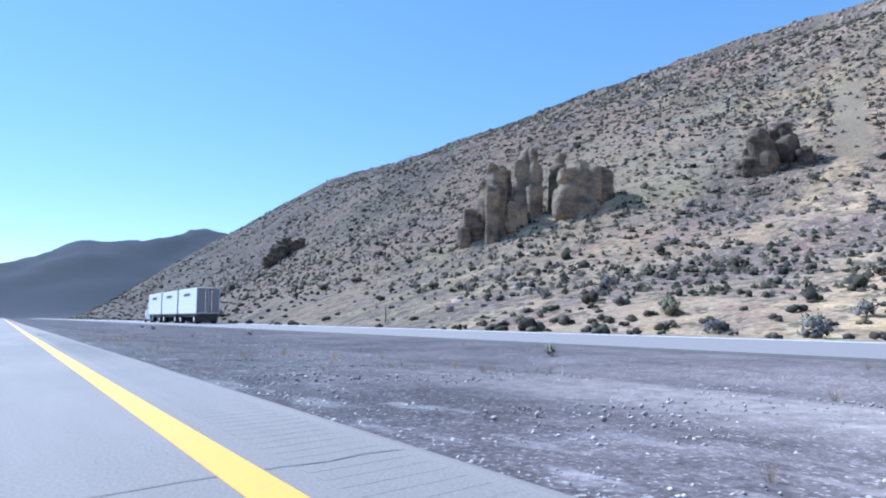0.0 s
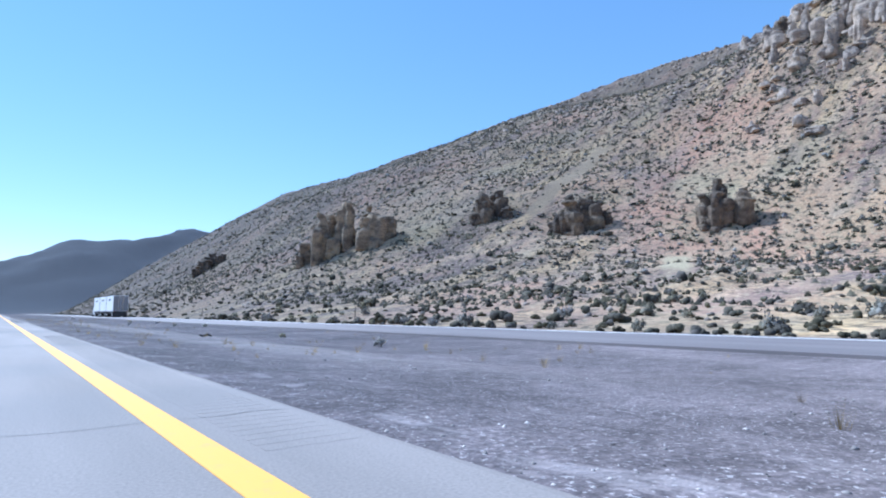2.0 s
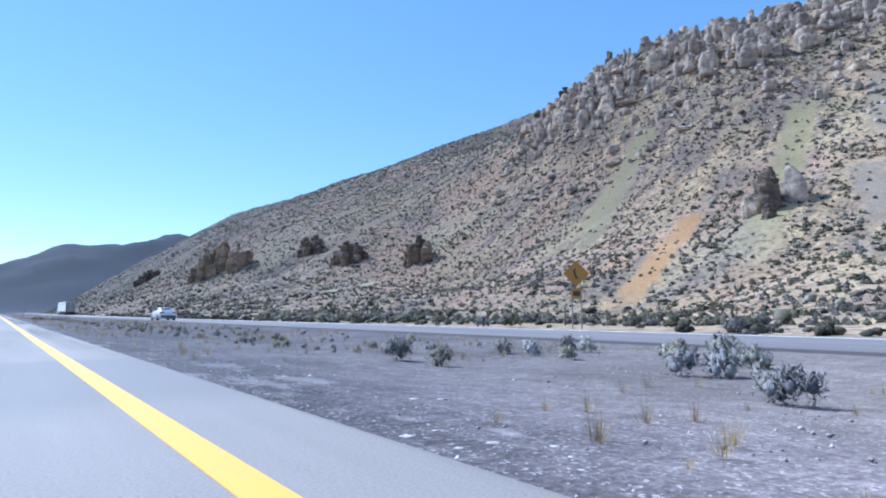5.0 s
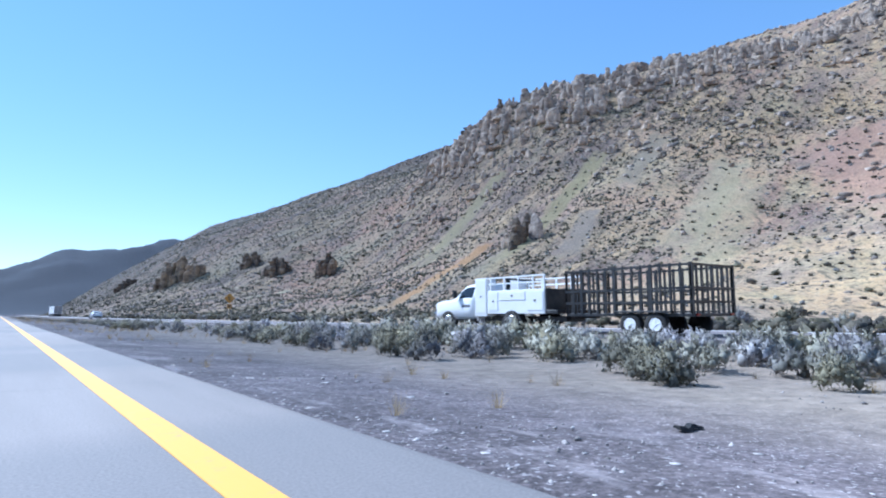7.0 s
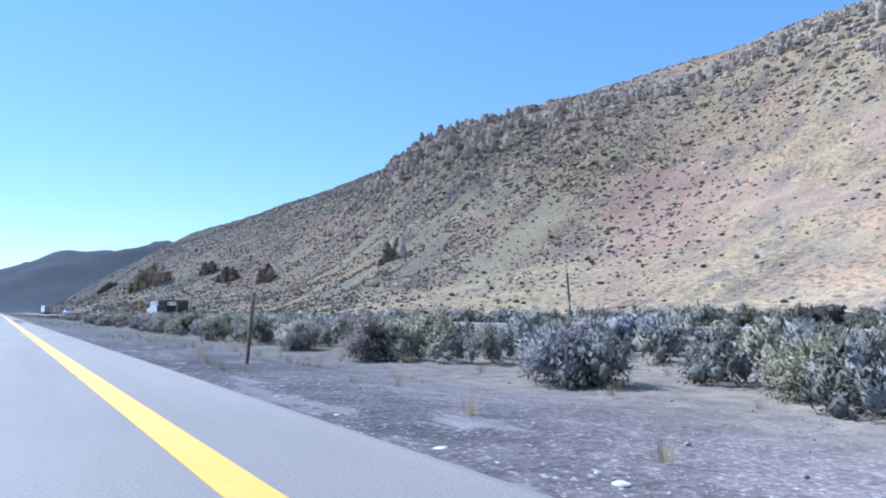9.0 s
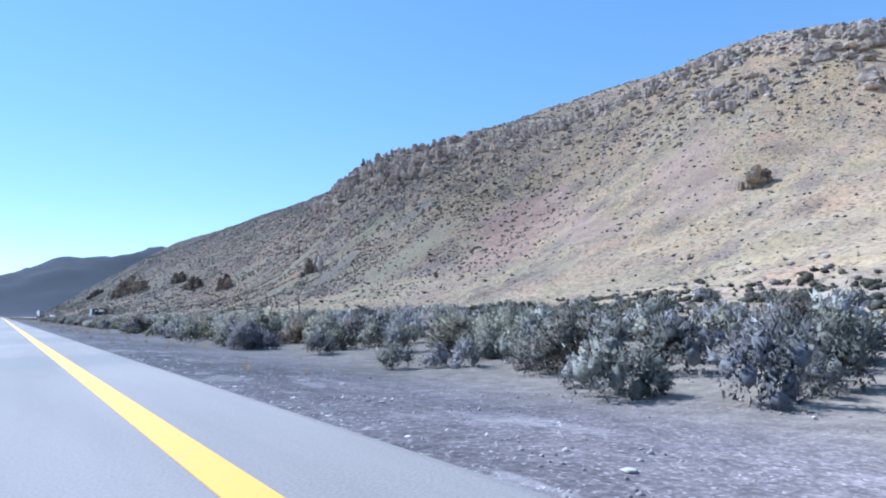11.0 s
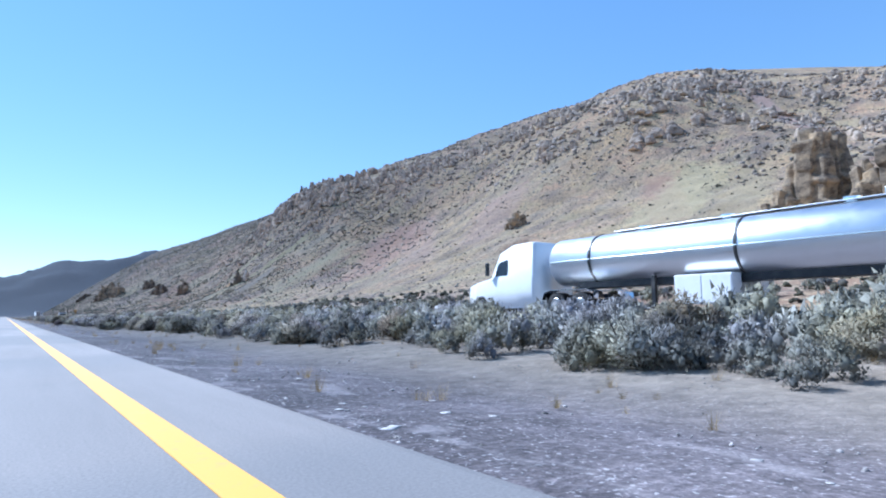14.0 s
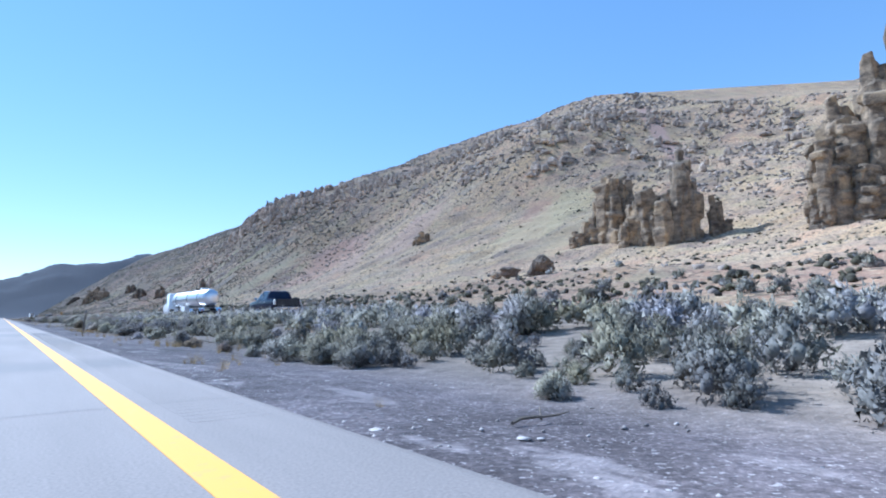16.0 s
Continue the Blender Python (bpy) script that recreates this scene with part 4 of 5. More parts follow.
def side_window(stations, y0, y1, side, low=0.12, high=0.9, lift=0.008, slant=0.0):
    bm = bmesh.new()
    cols = []
    n = 6
    for k in range(n + 1):
        y = y0 + (y1 - y0) * k / n
        _, zb, zs, zt, w, wt = at_station(stations, y)
        a, b = Vector((w * 0.975, y, zs)), Vector((wt, y, zt - 0.045))
        cols.append([bm.verts.new(Vector((p.x + lift, p.y, p.z)) * 1) for p in (a.lerp(b, low), a.lerp(b, high))])
    for p, q in zip(cols, cols[1:]):
        bm.faces.new((p[0], q[0], q[1], p[1]))
    if side < 0:
        for v in bm.verts:
            v.co.x = -v.co.x
    ext = bmesh.ops.extrude_face_region(bm, geom=bm.faces[:])
    for v in ext["geom"]:
        if isinstance(v, bmesh.types.BMVert):
            v.co.x -= 0.006 * side
    return bm


def screen(stations, y0, y1):
    bm = bmesh.new()
    rows = []
    n = 6
    for k in range(n + 1):
        y = y0 + (y1 - y0) * k / n
        _, zb, zs, zt, w, wt = at_station(stations, y)
        up = 0.008 if k not in (0, n) else 0.004
        rows.append([bm.verts.new((s * wt * 0.8, y + (0.006 if y1 < y0 and k < n / 2 else 0), zt + up)) for s in (-1, -0.5, 0, 0.5, 1)])
    for p, q in zip(rows, rows[1:]):
        for i in range(4):
            bm.faces.new((p[i], p[i + 1], q[i + 1], q[i]))
    return bm


def wheel(t, x, y, r, w, spokes=5, rim=None, rim_size=0.66):
    """A tyre with its rim; x is the outer face, its sign the side."""
    s = 1 if x > 0 else -1
    prof = [(0, r * 0.6), (0.0, r * 0.9), (0.02, r * 0.97), (0.05, r), (w - 0.05, r), (w - 0.02, r * 0.97), (w, r * 0.9), (w, r * 0.6)]
    bm = turned([(-s * a, q) for a, q in prof], 28)
    bmesh.ops.translate(bm, verts=bm.verts[:], vec=(x, y, r))
    tyre = part("wheel", bm, M_RUBBER, t, "black rubber tyre", True)
    q = r * rim_size
    # near-black disc stands in for the shade between the spokes
    bm = turned([(-s * 0.03, q * 0.9), (-s * 0.034, q * 0.5), (-s * 0.034, 0.02)], 20)
    bmesh.ops.translate(bm, verts=bm.verts[:], vec=(x, y, r))
    part("hub", bm, M_HUBSHADE, tyre, "dark disc for the shade behind the spokes")
    bm = turned([(s * 0.004, q), (s * 0.012, q * 0.96), (s * 0.006, q * 0.86), (-s * 0.028, q * 0.84)], 28)
    for k in range(spokes):
        a = 2 * math.pi * k / spokes
        b2 = bmesh.new()
        box(b2, (-0.012, -q * 0.085, 0.0), (0.012, q * 0.085, q * 0.9), 0.004)
        bmesh.ops.rotate(b2, verts=b2.verts[:], cent=(0, 0, 0), matrix=Matrix.Rotation(a, 3, "X"))
        merge(bm, b2)
    rod(bm, (-0.03 * s, 0, 0), (0.02 * s, 0, 0), q * 0.22, 12)
    bmesh.ops.translate(bm, verts=bm.verts[:], vec=(x, y, r))
    part("rim", bm, rim or M_ALLOY, tyre, "bright metal wheel rim", False)
    return tyre


# flat dark half disc on the body side, in place of a shaded wheel well
def arch(t, x, y, r, mat=None):
    s = 1 if x > 0 else -1
    bm = bmesh.new()
    n, pts = 14, []
    for k in range(n + 1):
        a = math.pi * k / n
        pts.append((y + r * math.cos(a), r * math.sin(a)))
    bm.faces.new([bm.verts.new((x + 0.004 * s, p[0], p[1] + 0.33)) for p in pts])
    ext = bmesh.ops.extrude_face_region(bm, geom=bm.faces[:])
    for v in ext["geom"]:
        if isinstance(v, bmesh.types.BMVert):
            v.co.x -= 0.02 * s
    bmesh.ops.recalc_face_normals(bm, faces=bm.faces[:])
    return part("wheel_arch", bm, mat or M_BLACK, t, "flat dark panel for the shaded wheel well")


def block(t, name, lo, hi, mat, bevel=0.01, label=""):
    bm = bmesh.new()
    box(bm, lo, hi, bevel)
    return part(name, bm, mat, t, label)


def on_road(x, y):
    return pose(x, y, float(far_road_z(y)) + 0.032)


def build_sedan():
    st = ((0, 0.30, 0.60, 0.63, 0.68, 0.58), (-0.12, 0.22, 0.68, 0.71, 0.80, 0.68), (-0.45, 0.19, 0.76, 0.80, 0.88, 0.74), (-1.2, 0.18, 0.90, 0.94, 0.91, 0.78), (-1.7, 0.18, 0.95, 1.17, 0.92, 0.70), (-2.3, 0.18, 0.965, 1.41, 0.92, 0.62), (-2.8, 0.18, 0.97, 1.445, 0.92, 0.61),
          (-3.3, 0.18, 0.985, 1.42, 0.92, 0.61), (-3.9, 0.19, 1.02, 1.25, 0.92, 0.66), (-4.35, 0.22, 1.04, 1.10, 0.91, 0.74), (-4.72, 0.26, 1.02, 1.07, 0.88, 0.74), (-4.85, 0.34, 0.86, 0.92, 0.82, 0.70), (-4.88, 0.42, 0.70, 0.74, 0.76, 0.66))
    t = thing("sedan", "white four-door sedan with black wheels on the far carriageway", "car", at=on_road(15.5, -70.2))
    part("body", shell(st), M_WHITE, t, smooth=True)
    for s in (-1, 1):
        part("window", side_window(st, -1.75, -2.55, s), M_GLASS, t, "dark tinted side window")
        part("window", side_window(st, -2.63, -3.55, s), M_GLASS, t, "dark tinted side window")
        for y in (-0.98, -3.80):
            arch(t, s * 0.925, y, 0.385)
            wheel(t, s * 0.945, y, 0.34, 0.22, 10, M_ALLOY, 0.7)
        block(t, "mirror", (s * 0.97 - 0.07, -1.78, 0.96), (s * 0.97 + 0.07, -1.66, 1.07), M_WHITE, 0.03)
        block(t, "tail_light", (s * 0.62 - 0.2, -4.90, 0.80), (s * 0.62 + 0.2, -4.80, 0.92), M_RED, 0.02, "red tail light")
        block(t, "headlight", (s * 0.62 - 0.16, -0.16, 0.60), (s * 0.62 + 0.16, -0.02, 0.70), M_AMBER, 0.02, "clear headlight")
        block(t, "door_handle", (s * 0.93 - 0.012, -2.5, 0.86), (s * 0.93 + 0.012, -2.32, 0.885), M_WHITE, 0.005)
        block(t, "sill", (s * 0.86 - 0.06, -3.35, 0.15), (s * 0.86 + 0.06, -1.42, 0.22), M_BLACK, 0.01, "black sill trim")
    part("windscreen", screen(st, -1.3, -2.25), M_GLASS, t, "dark windscreen")
    part("rear_window", screen(st, -3.35, -4.25), M_GLASS, t, "dark rear window")
    block(t, "bumper", (-0.74, -4.92, 0.34), (0.74, -4.80, 0.56), M_BLACK, 0.03, "dark lower bumper")
    block(t, "spoiler", (-0.66, -4.80, 1.07), (0.66, -4.62, 1.10), M_WHITE, 0.01)
    bm = bmesh.new()
    box(bm, (-0.26, -4.93, 0.66), (0.26, -4.905, 0.78), 0.003)
    part("number_plate", bm, M_BOARD, t, "plain pale number plate")


def build_pickup():
    st = ((0, 0.55, 0.98, 1.03, 0.86, 0.80), (-0.10, 0.46, 1.06, 1.10, 0.95, 0.86), (-0.4, 0.44, 1.13, 1.17, 1.0, 0.90), (-1.35, 0.44, 1.20, 1.25, 1.01, 0.90), (-1.75, 0.44, 1.24, 1.52, 1.01, 0.82), (-2.25, 0.44, 1.25, 1.88, 1.01, 0.74), (-2.8, 0.44, 1.25, 1.95, 1.01, 0.73), (-3.7, 0.44, 1.25, 1.93, 1.01, 0.73),
          (-3.92, 0.44, 1.25, 1.86, 1.01, 0.76), (-4.02, 0.44, 1.27, 1.31, 1.0, 0.96), (-5.45, 0.48, 1.31, 1.35, 0.98, 0.95), (-5.55, 0.52, 1.31, 1.35, 0.96, 0.93))
    t = thing("pickup_truck", "dark navy crew-cab pickup with chrome wheels on the far carriageway", "pickup truck", at=on_road(16.5, -457.4))
    part("body", shell(st), M_NAVY, t, smooth=True)
    for s in (-1, 1):
        for a, b in ((-1.95, -2.75), (-2.9, -3.72)):
            part("window", side_window(st, a, b, s, 0.08, 0.86), M_GLASS, t, "dark side window")
        block(t, "pillar_trim", (s * 0.885 - 0.02, -2.89, 1.28), (s * 0.885 + 0.02, -2.76, 1.80), M_CHROME, 0.005, "bright door pillar trim").rotation_euler = (0, 0, 0)
        for y in (-0.98, -4.66):
            arch(t, s * 1.015, y, 0.50)
            wheel(t, s * 1.03, y, 0.41, 0.27, 6, M_CHROME, 0.64)
        bm = bmesh.new()
        rod(bm, (s * 1.0, -1.6, 0.46), (s * 1.0, -4.0, 0.46), 0.05, 10)
        part("step_bar", bm, M_CHROME, t, "chrome side step bar")
        block(t, "mirror", (s * 1.1 - 0.1, -1.95, 1.26), (s * 1.1 + 0.1, -1.83, 1.48), M_CHROME, 0.03, "chrome door mirror")
        block(t, "tail_light", (s * 0.95 - 0.07, -5.58, 0.90), (s * 0.95 + 0.04, -5.36, 1.24), M_AMBER, 0.02, "clear tail light lens")
        block(t, "brake_lens", (s * 0.93 - 0.05, -5.59, 1.0), (s * 0.93 + 0.03, -5.50, 1.08), M_RED, 0.01, "red brake lens")
        block(t, "headlight", (s * 0.74 - 0.17, -0.14, 0.86), (s * 0.74 + 0.17, -0.0, 1.05), M_AMBER, 0.02, "clear headlight")
        for y in (-2.66, -3.62):
            block(t, "door_handle", (s * 1.015 - 0.02, y - 0.09, 1.10), (s * 1.015 + 0.02, y + 0.09, 1.14), M_CHROME, 0.008, "chrome door handle")
        block(t, "bed_rail", (s * 0.93 - 0.03, -5.45, 1.345), (s * 0.93 + 0.03, -4.1, 1.375), M_NAVY, 0.008, "")
    part("windscreen", screen(st, -1.45, -2.2), M_GLASS, t, "dark windscreen")
    block(t, "rear_bumper", (-0.94, -5.68, 0.56), (0.94, -5.55, 0.72), M_CHROME, 0.03, "chrome rear bumper")
    block(t, "tailgate", (-0.82, -5.585, 0.80), (0.82, -5.545, 1.30), M_BLACK, 0.02)
    block(t, "front_bumper", (-0.93, -0.06, 0.50), (0.93, 0.10, 0.74), M_CHROME, 0.04, "chrome front bumper")
    block(t, "grille", (-0.52, -0.04, 0.78), (0.52, 0.03, 1.04), M_BLACK, 0.03, "black grille")
    block(t, "chassis", (-0.7, -5.4, 0.30), (0.7, -0.5, 0.46), M_BLACK, 0.02)


def build_utility():
    st = ((0, 0.62, 1.10, 1.15, 0.84, 0.78), (-0.08, 0.55, 1.20, 1.24, 0.95, 0.84), (-0.4, 0.52, 1.28, 1.32, 1.0, 0.88), (-1.15, 0.52, 1.33, 1.38, 1.01, 0.88), (-1.5, 0.52, 1.36, 1.62, 1.01, 0.82), (-1.9, 0.52, 1.37, 1.96, 1.01, 0.76), (-2.3, 0.52, 1.37, 2.02, 1.01, 0.75), (-2.75, 0.52, 1.37, 2.0, 1.01, 0.76))
    t = thing("utility_truck", "white service truck with tool boxes on the far carriageway", "utility truck", at=on_road(16.2, -186.7) @ Matrix.Diagonal((1, 1, 0.93, 1)))
    part("cab", shell(st), M_WHITE, t, smooth=True)
    for s in (-1, 1):
        part("window", side_window(st, -1.62, -2.5, s, 0.08, 0.86), M_GLASS, t, "dark cab window")
        block(t, "mirror", (s * 1.12 - 0.09, -1.62, 1.42), (s * 1.12 + 0.09, -1.5, 1.75), M_BLACK, 0.03, "black towing mirror")
        block(t, "toolbox", (min(s * 0.62, s * 1.08), -6.55, 0.72), (max(s * 0.62, s * 1.08), -3.55, 1.66), M_WHITE, 0.02, "white side tool box")
        block(t, "tall_cabinet", (min(s * 0.62, s * 1.08), -3.53, 0.62), (max(s * 0.62, s * 1.08), -2.82, 2.2), M_WHITE, 0.02, "tall white tool cabinet")
        for y0, y1, z0, z1 in ((-3.48, -2.87, 0.75, 2.1), (-4.15, -3.62, 0.85, 1.58), (-5.6, -4.25, 1.26, 1.58), (-6.48, -5.7, 0.85, 1.58)):
            d = block(t, "cabinet_door", (s * 1.088 - 0.008, y0, z0), (s * 1.088 + 0.008, y1, z1), M_WHITE, 0.006, "flush white cabinet door")
            block(d, "latch", (s * 1.1 - 0.008, (y0 + y1) / 2 - 0.05, (z0 + z1) / 2 - 0.02), (s * 1.1 + 0.008, (y0 + y1) / 2 + 0.05, (z0 + z1) / 2 + 0.05), M_GREYSTEEL, 0.004, "steel latch")
        for y in (-3.7, -4.45, -5.2, -5.95, -6.5):
            block(t, "rack_post", (s * 1.02 - 0.03, y - 0.03, 1.66), (s * 1.02 + 0.03, y + 0.03, 2.18), M_WHITE, 0.006)
        for z in (1.9, 2.15):
            block(t, "rack_rail", (s * 1.02 - 0.025, -6.53, z), (s * 1.02 + 0.025, -3.55, z + 0.055), M_WHITE, 0.006)
        arch(t, s * 1.012, -0.95, 0.52)
        arch(t, s * 1.10, -4.9, 0.52)
        wheel(t, s * 1.03, -0.95, 0.42, 0.26, 8, M_CHROME, 0.6)
        wheel(t, s * 1.115, -4.9, 0.42, 0.42, 8, M_ALLOY, 0.6)
        block(t, "headlight", (s * 0.78 - 0.15, -0.1, 0.95), (s * 0.78 + 0.15, 0.02, 1.18), M_AMBER, 0.02, "clear headlight")
        block(t, "running_board", (s * 1.0 - 0.09, -2.75, 0.46), (s * 1.0 + 0.09, -1.5, 0.52), M_BLACK, 0.01, "black running board")
        block(t, "door_lettering", (s * 1.016 - 0.004, -2.4, 1.0), (s * 1.016 + 0.004, -1.9, 1.12), M_MARK, 0.001, "small dark lettering bar")
    part("windscreen", screen(st, -1.2, -1.88), M_GLASS, t, "dark windscreen")
    block(t, "bed_floor", (-0.62, -6.55, 0.80), (0.62, -2.82, 0.9), M_BLACK, 0.01)
    block(t, "rear_deck", (-1.05, -7.1, 0.72), (1.05, -6.56, 0.86), M_BLACK, 0.02, "black rear work bumper")
    block(t, "tailgate", (-1.05, -6.62, 0.88), (1.05, -6.57, 1.66), M_BLACK, 0.01, "dark tailgate")
    block(t, "chassis", (-0.5, -7.0, 0.42), (0.5, -0.4, 0.62), M_BLACK, 0.02)
    bm = bmesh.new()
    rod(bm, (0.35, -3.2, 1.0), (0.35, -3.2, 2.25), 0.09, 10)
    rod(bm, (0.35, -3.2, 2.25), (0.2, -4.8, 2.1), 0.07, 10)
    part("crane_arm", bm, M_BLACK, t, "folded dark crane arm")
    block(t, "front_bumper", (-0.95, -0.05, 0.55), (0.95, 0.1, 0.8), M_CHROME, 0.03, "chrome front bumper")
    # stake trailer
    q = thing("stake_trailer", "black steel stake-sided trailer coupled behind the truck", "trailer", at=on_road(16.2, -186.7 - 7.55) @ Matrix.Diagonal((1, 1, 0.92, 1)))
    L, W, z0, z1 = 4.5, 1.1, 0.72, 2.25
    block(q, "deck", (-W, -L, 0.62), (W, 0, z0), M_BLACK, 0.01)
    for s in (-1, 1):
        for k in range(15):
            y = -L + 0.03 + (L - 0.06) * k / 14
            thick = 0.05 if k % 4 == 0 else 0.03
            block(q, "stake", (s * W - 0.03, y - thick, z0), (s * W + 0.03, y + thick, z1), M_BLACK, 0.0)
        for z in (z0 + 0.35, (z0 + z1) / 2, z1 - 0.06):
            block(q, "rail", (s * W - 0.035, -L, z - 0.035), (s * W + 0.035, 0, z + 0.035), M_BLACK, 0.0)
        for y in (-2.55, -3.40):
            wheel(q, s * (W + 0.14), y, 0.37, 0.22, 5, M_TRAILERWHITE, 0.55)
        block(q, "fender", (s * (W + 0.08) - 0.1, -3.95, 0.74), (s * (W + 0.08) + 0.1, -2.0, 0.80), M_BLACK, 0.01)
    for y in (-L + 0.03, -0.03):
        for k in range(9):
            x = -W + 2 * W * k / 8
            block(q, "stake", (x - 0.03, y - 0.025, z0), (x + 0.03, y + 0.025, z1 - 0.02), M_BLACK, 0.0)
        for z in (z0 + 0.35, (z0 + z1) / 2, z1 - 0.06):
            block(q, "rail", (-W, y - 0.03, z - 0.035), (W, y + 0.03, z + 0.035), M_BLACK, 0.0)
    bm = bmesh.new()
    rod(bm, (0.6, 0, 0.6), (0, 0.85, 0.55), 0.05, 8)
    rod(bm, (-0.6, 0, 0.6), (0, 0.85, 0.55), 0.05, 8)
    part("drawbar", bm, M_BLACK, q)
    for s in (-1, 1):
        block(q, "tail_light", (s * 0.9 - 0.08, -L - 0.04, 0.64), (s * 0.9 + 0.08, -L - 0.002, 0.72), M_RED, 0.005, "red tail light")


def tractor(t, sleeper=True):
    """A bonneted lorry tractor, front at y = 0."""
    st = ((0, 0.55, 1.25, 1.3, 0.78, 0.62), (-0.1, 0.45, 1.45, 1.5, 1.0, 0.74), (-0.8, 0.42, 1.62, 1.7, 1.12, 0.80), (-1.5, 0.42, 1.72, 1.82, 1.18, 0.86), (-1.95, 0.42, 1.8, 2.5, 1.2, 0.9), (-2.35, 0.42, 1.8, 2.95, 1.22, 1.0), (-3.2, 0.42, 1.8, 3.2 if sleeper else 3.0, 1.22, 1.1), (-3.4, 0.42, 1.8, 3.24 if sleeper else 2.95, 1.22, 1.14))
    if sleeper:
        st += ((-4.5, 0.42, 1.8, 3.26, 1.22, 1.14), (-4.62, 0.5, 1.8, 3.22, 1.2, 1.12))
    part("cab", shell(st), M_WHITE, t, smooth=True)
    for s in (-1, 1):
        part("window", side_window(st, -2.15, -2.95, s, 0.06, 0.62), M_GLASS, t, "dark cab window")
        block(t, "mirror", (s * 1.36 - 0.08, -1.9, 1.9), (s * 1.36 + 0.08, -1.75, 2.5), M_BLACK, 0.03, "black door mirror")
        arch(t, s * 1.17, -1.15, 0.62)
        wheel(t, s * 1.2, -1.15, 0.5, 0.3, 8, M_CHROME, 0.56)
        block(t, "side_skirt", (s * 1.12 - 0.06, -4.4, 0.4), (s * 1.12 + 0.06, -2.0, 0.95), M_WHITE, 0.03, "white side skirt")
        for y in (-5.9, -7.15):
            wheel(t, s * 1.22, y, 0.5, 0.55, 8, M_ALLOY, 0.56)
        bm = bmesh.new()
        pts = [(-5.15, 0.75), (-5.25, 1.02), (-5.6, 1.12), (-7.45, 1.12), (-7.8, 1.0), (-7.88, 0.75)]
        rings = []
        for y, z in pts:
            rings.append([Vector((s * 1.24, y, z)), Vector((s * 0.66, y, z)), Vector((s * 0.66, y, z - 0.03)), Vector((s * 1.24, y, z - 0.03))])
        bm.free()
        part("mudguard", ring_loft(rings), M_CHROME, t, "bright metal mudguard")
        block(t, "headlight", (s * 0.86 - 0.14, -0.16, 0.95), (s * 0.86 + 0.14, -0.02, 1.2), M_AMBER, 0.03, "clear headlight")
    part("windscreen", screen(st, -1.6, -2.3), M_GLASS, t, "dark windscreen")
    block(t, "grille", (-0.55, -0.06, 0.7), (0.55, 0.03, 1.3), M_CHROME, 0.03, "chrome grille")
    block(t, "bumper", (-1.15, -0.12, 0.4), (1.15, 0.1, 0.68), M_CHROME, 0.05, "chrome bumper")
    block(t, "chassis", (-0.45, -8.0, 0.62), (0.45, -1.5, 0.92), M_BLACK, 0.02)


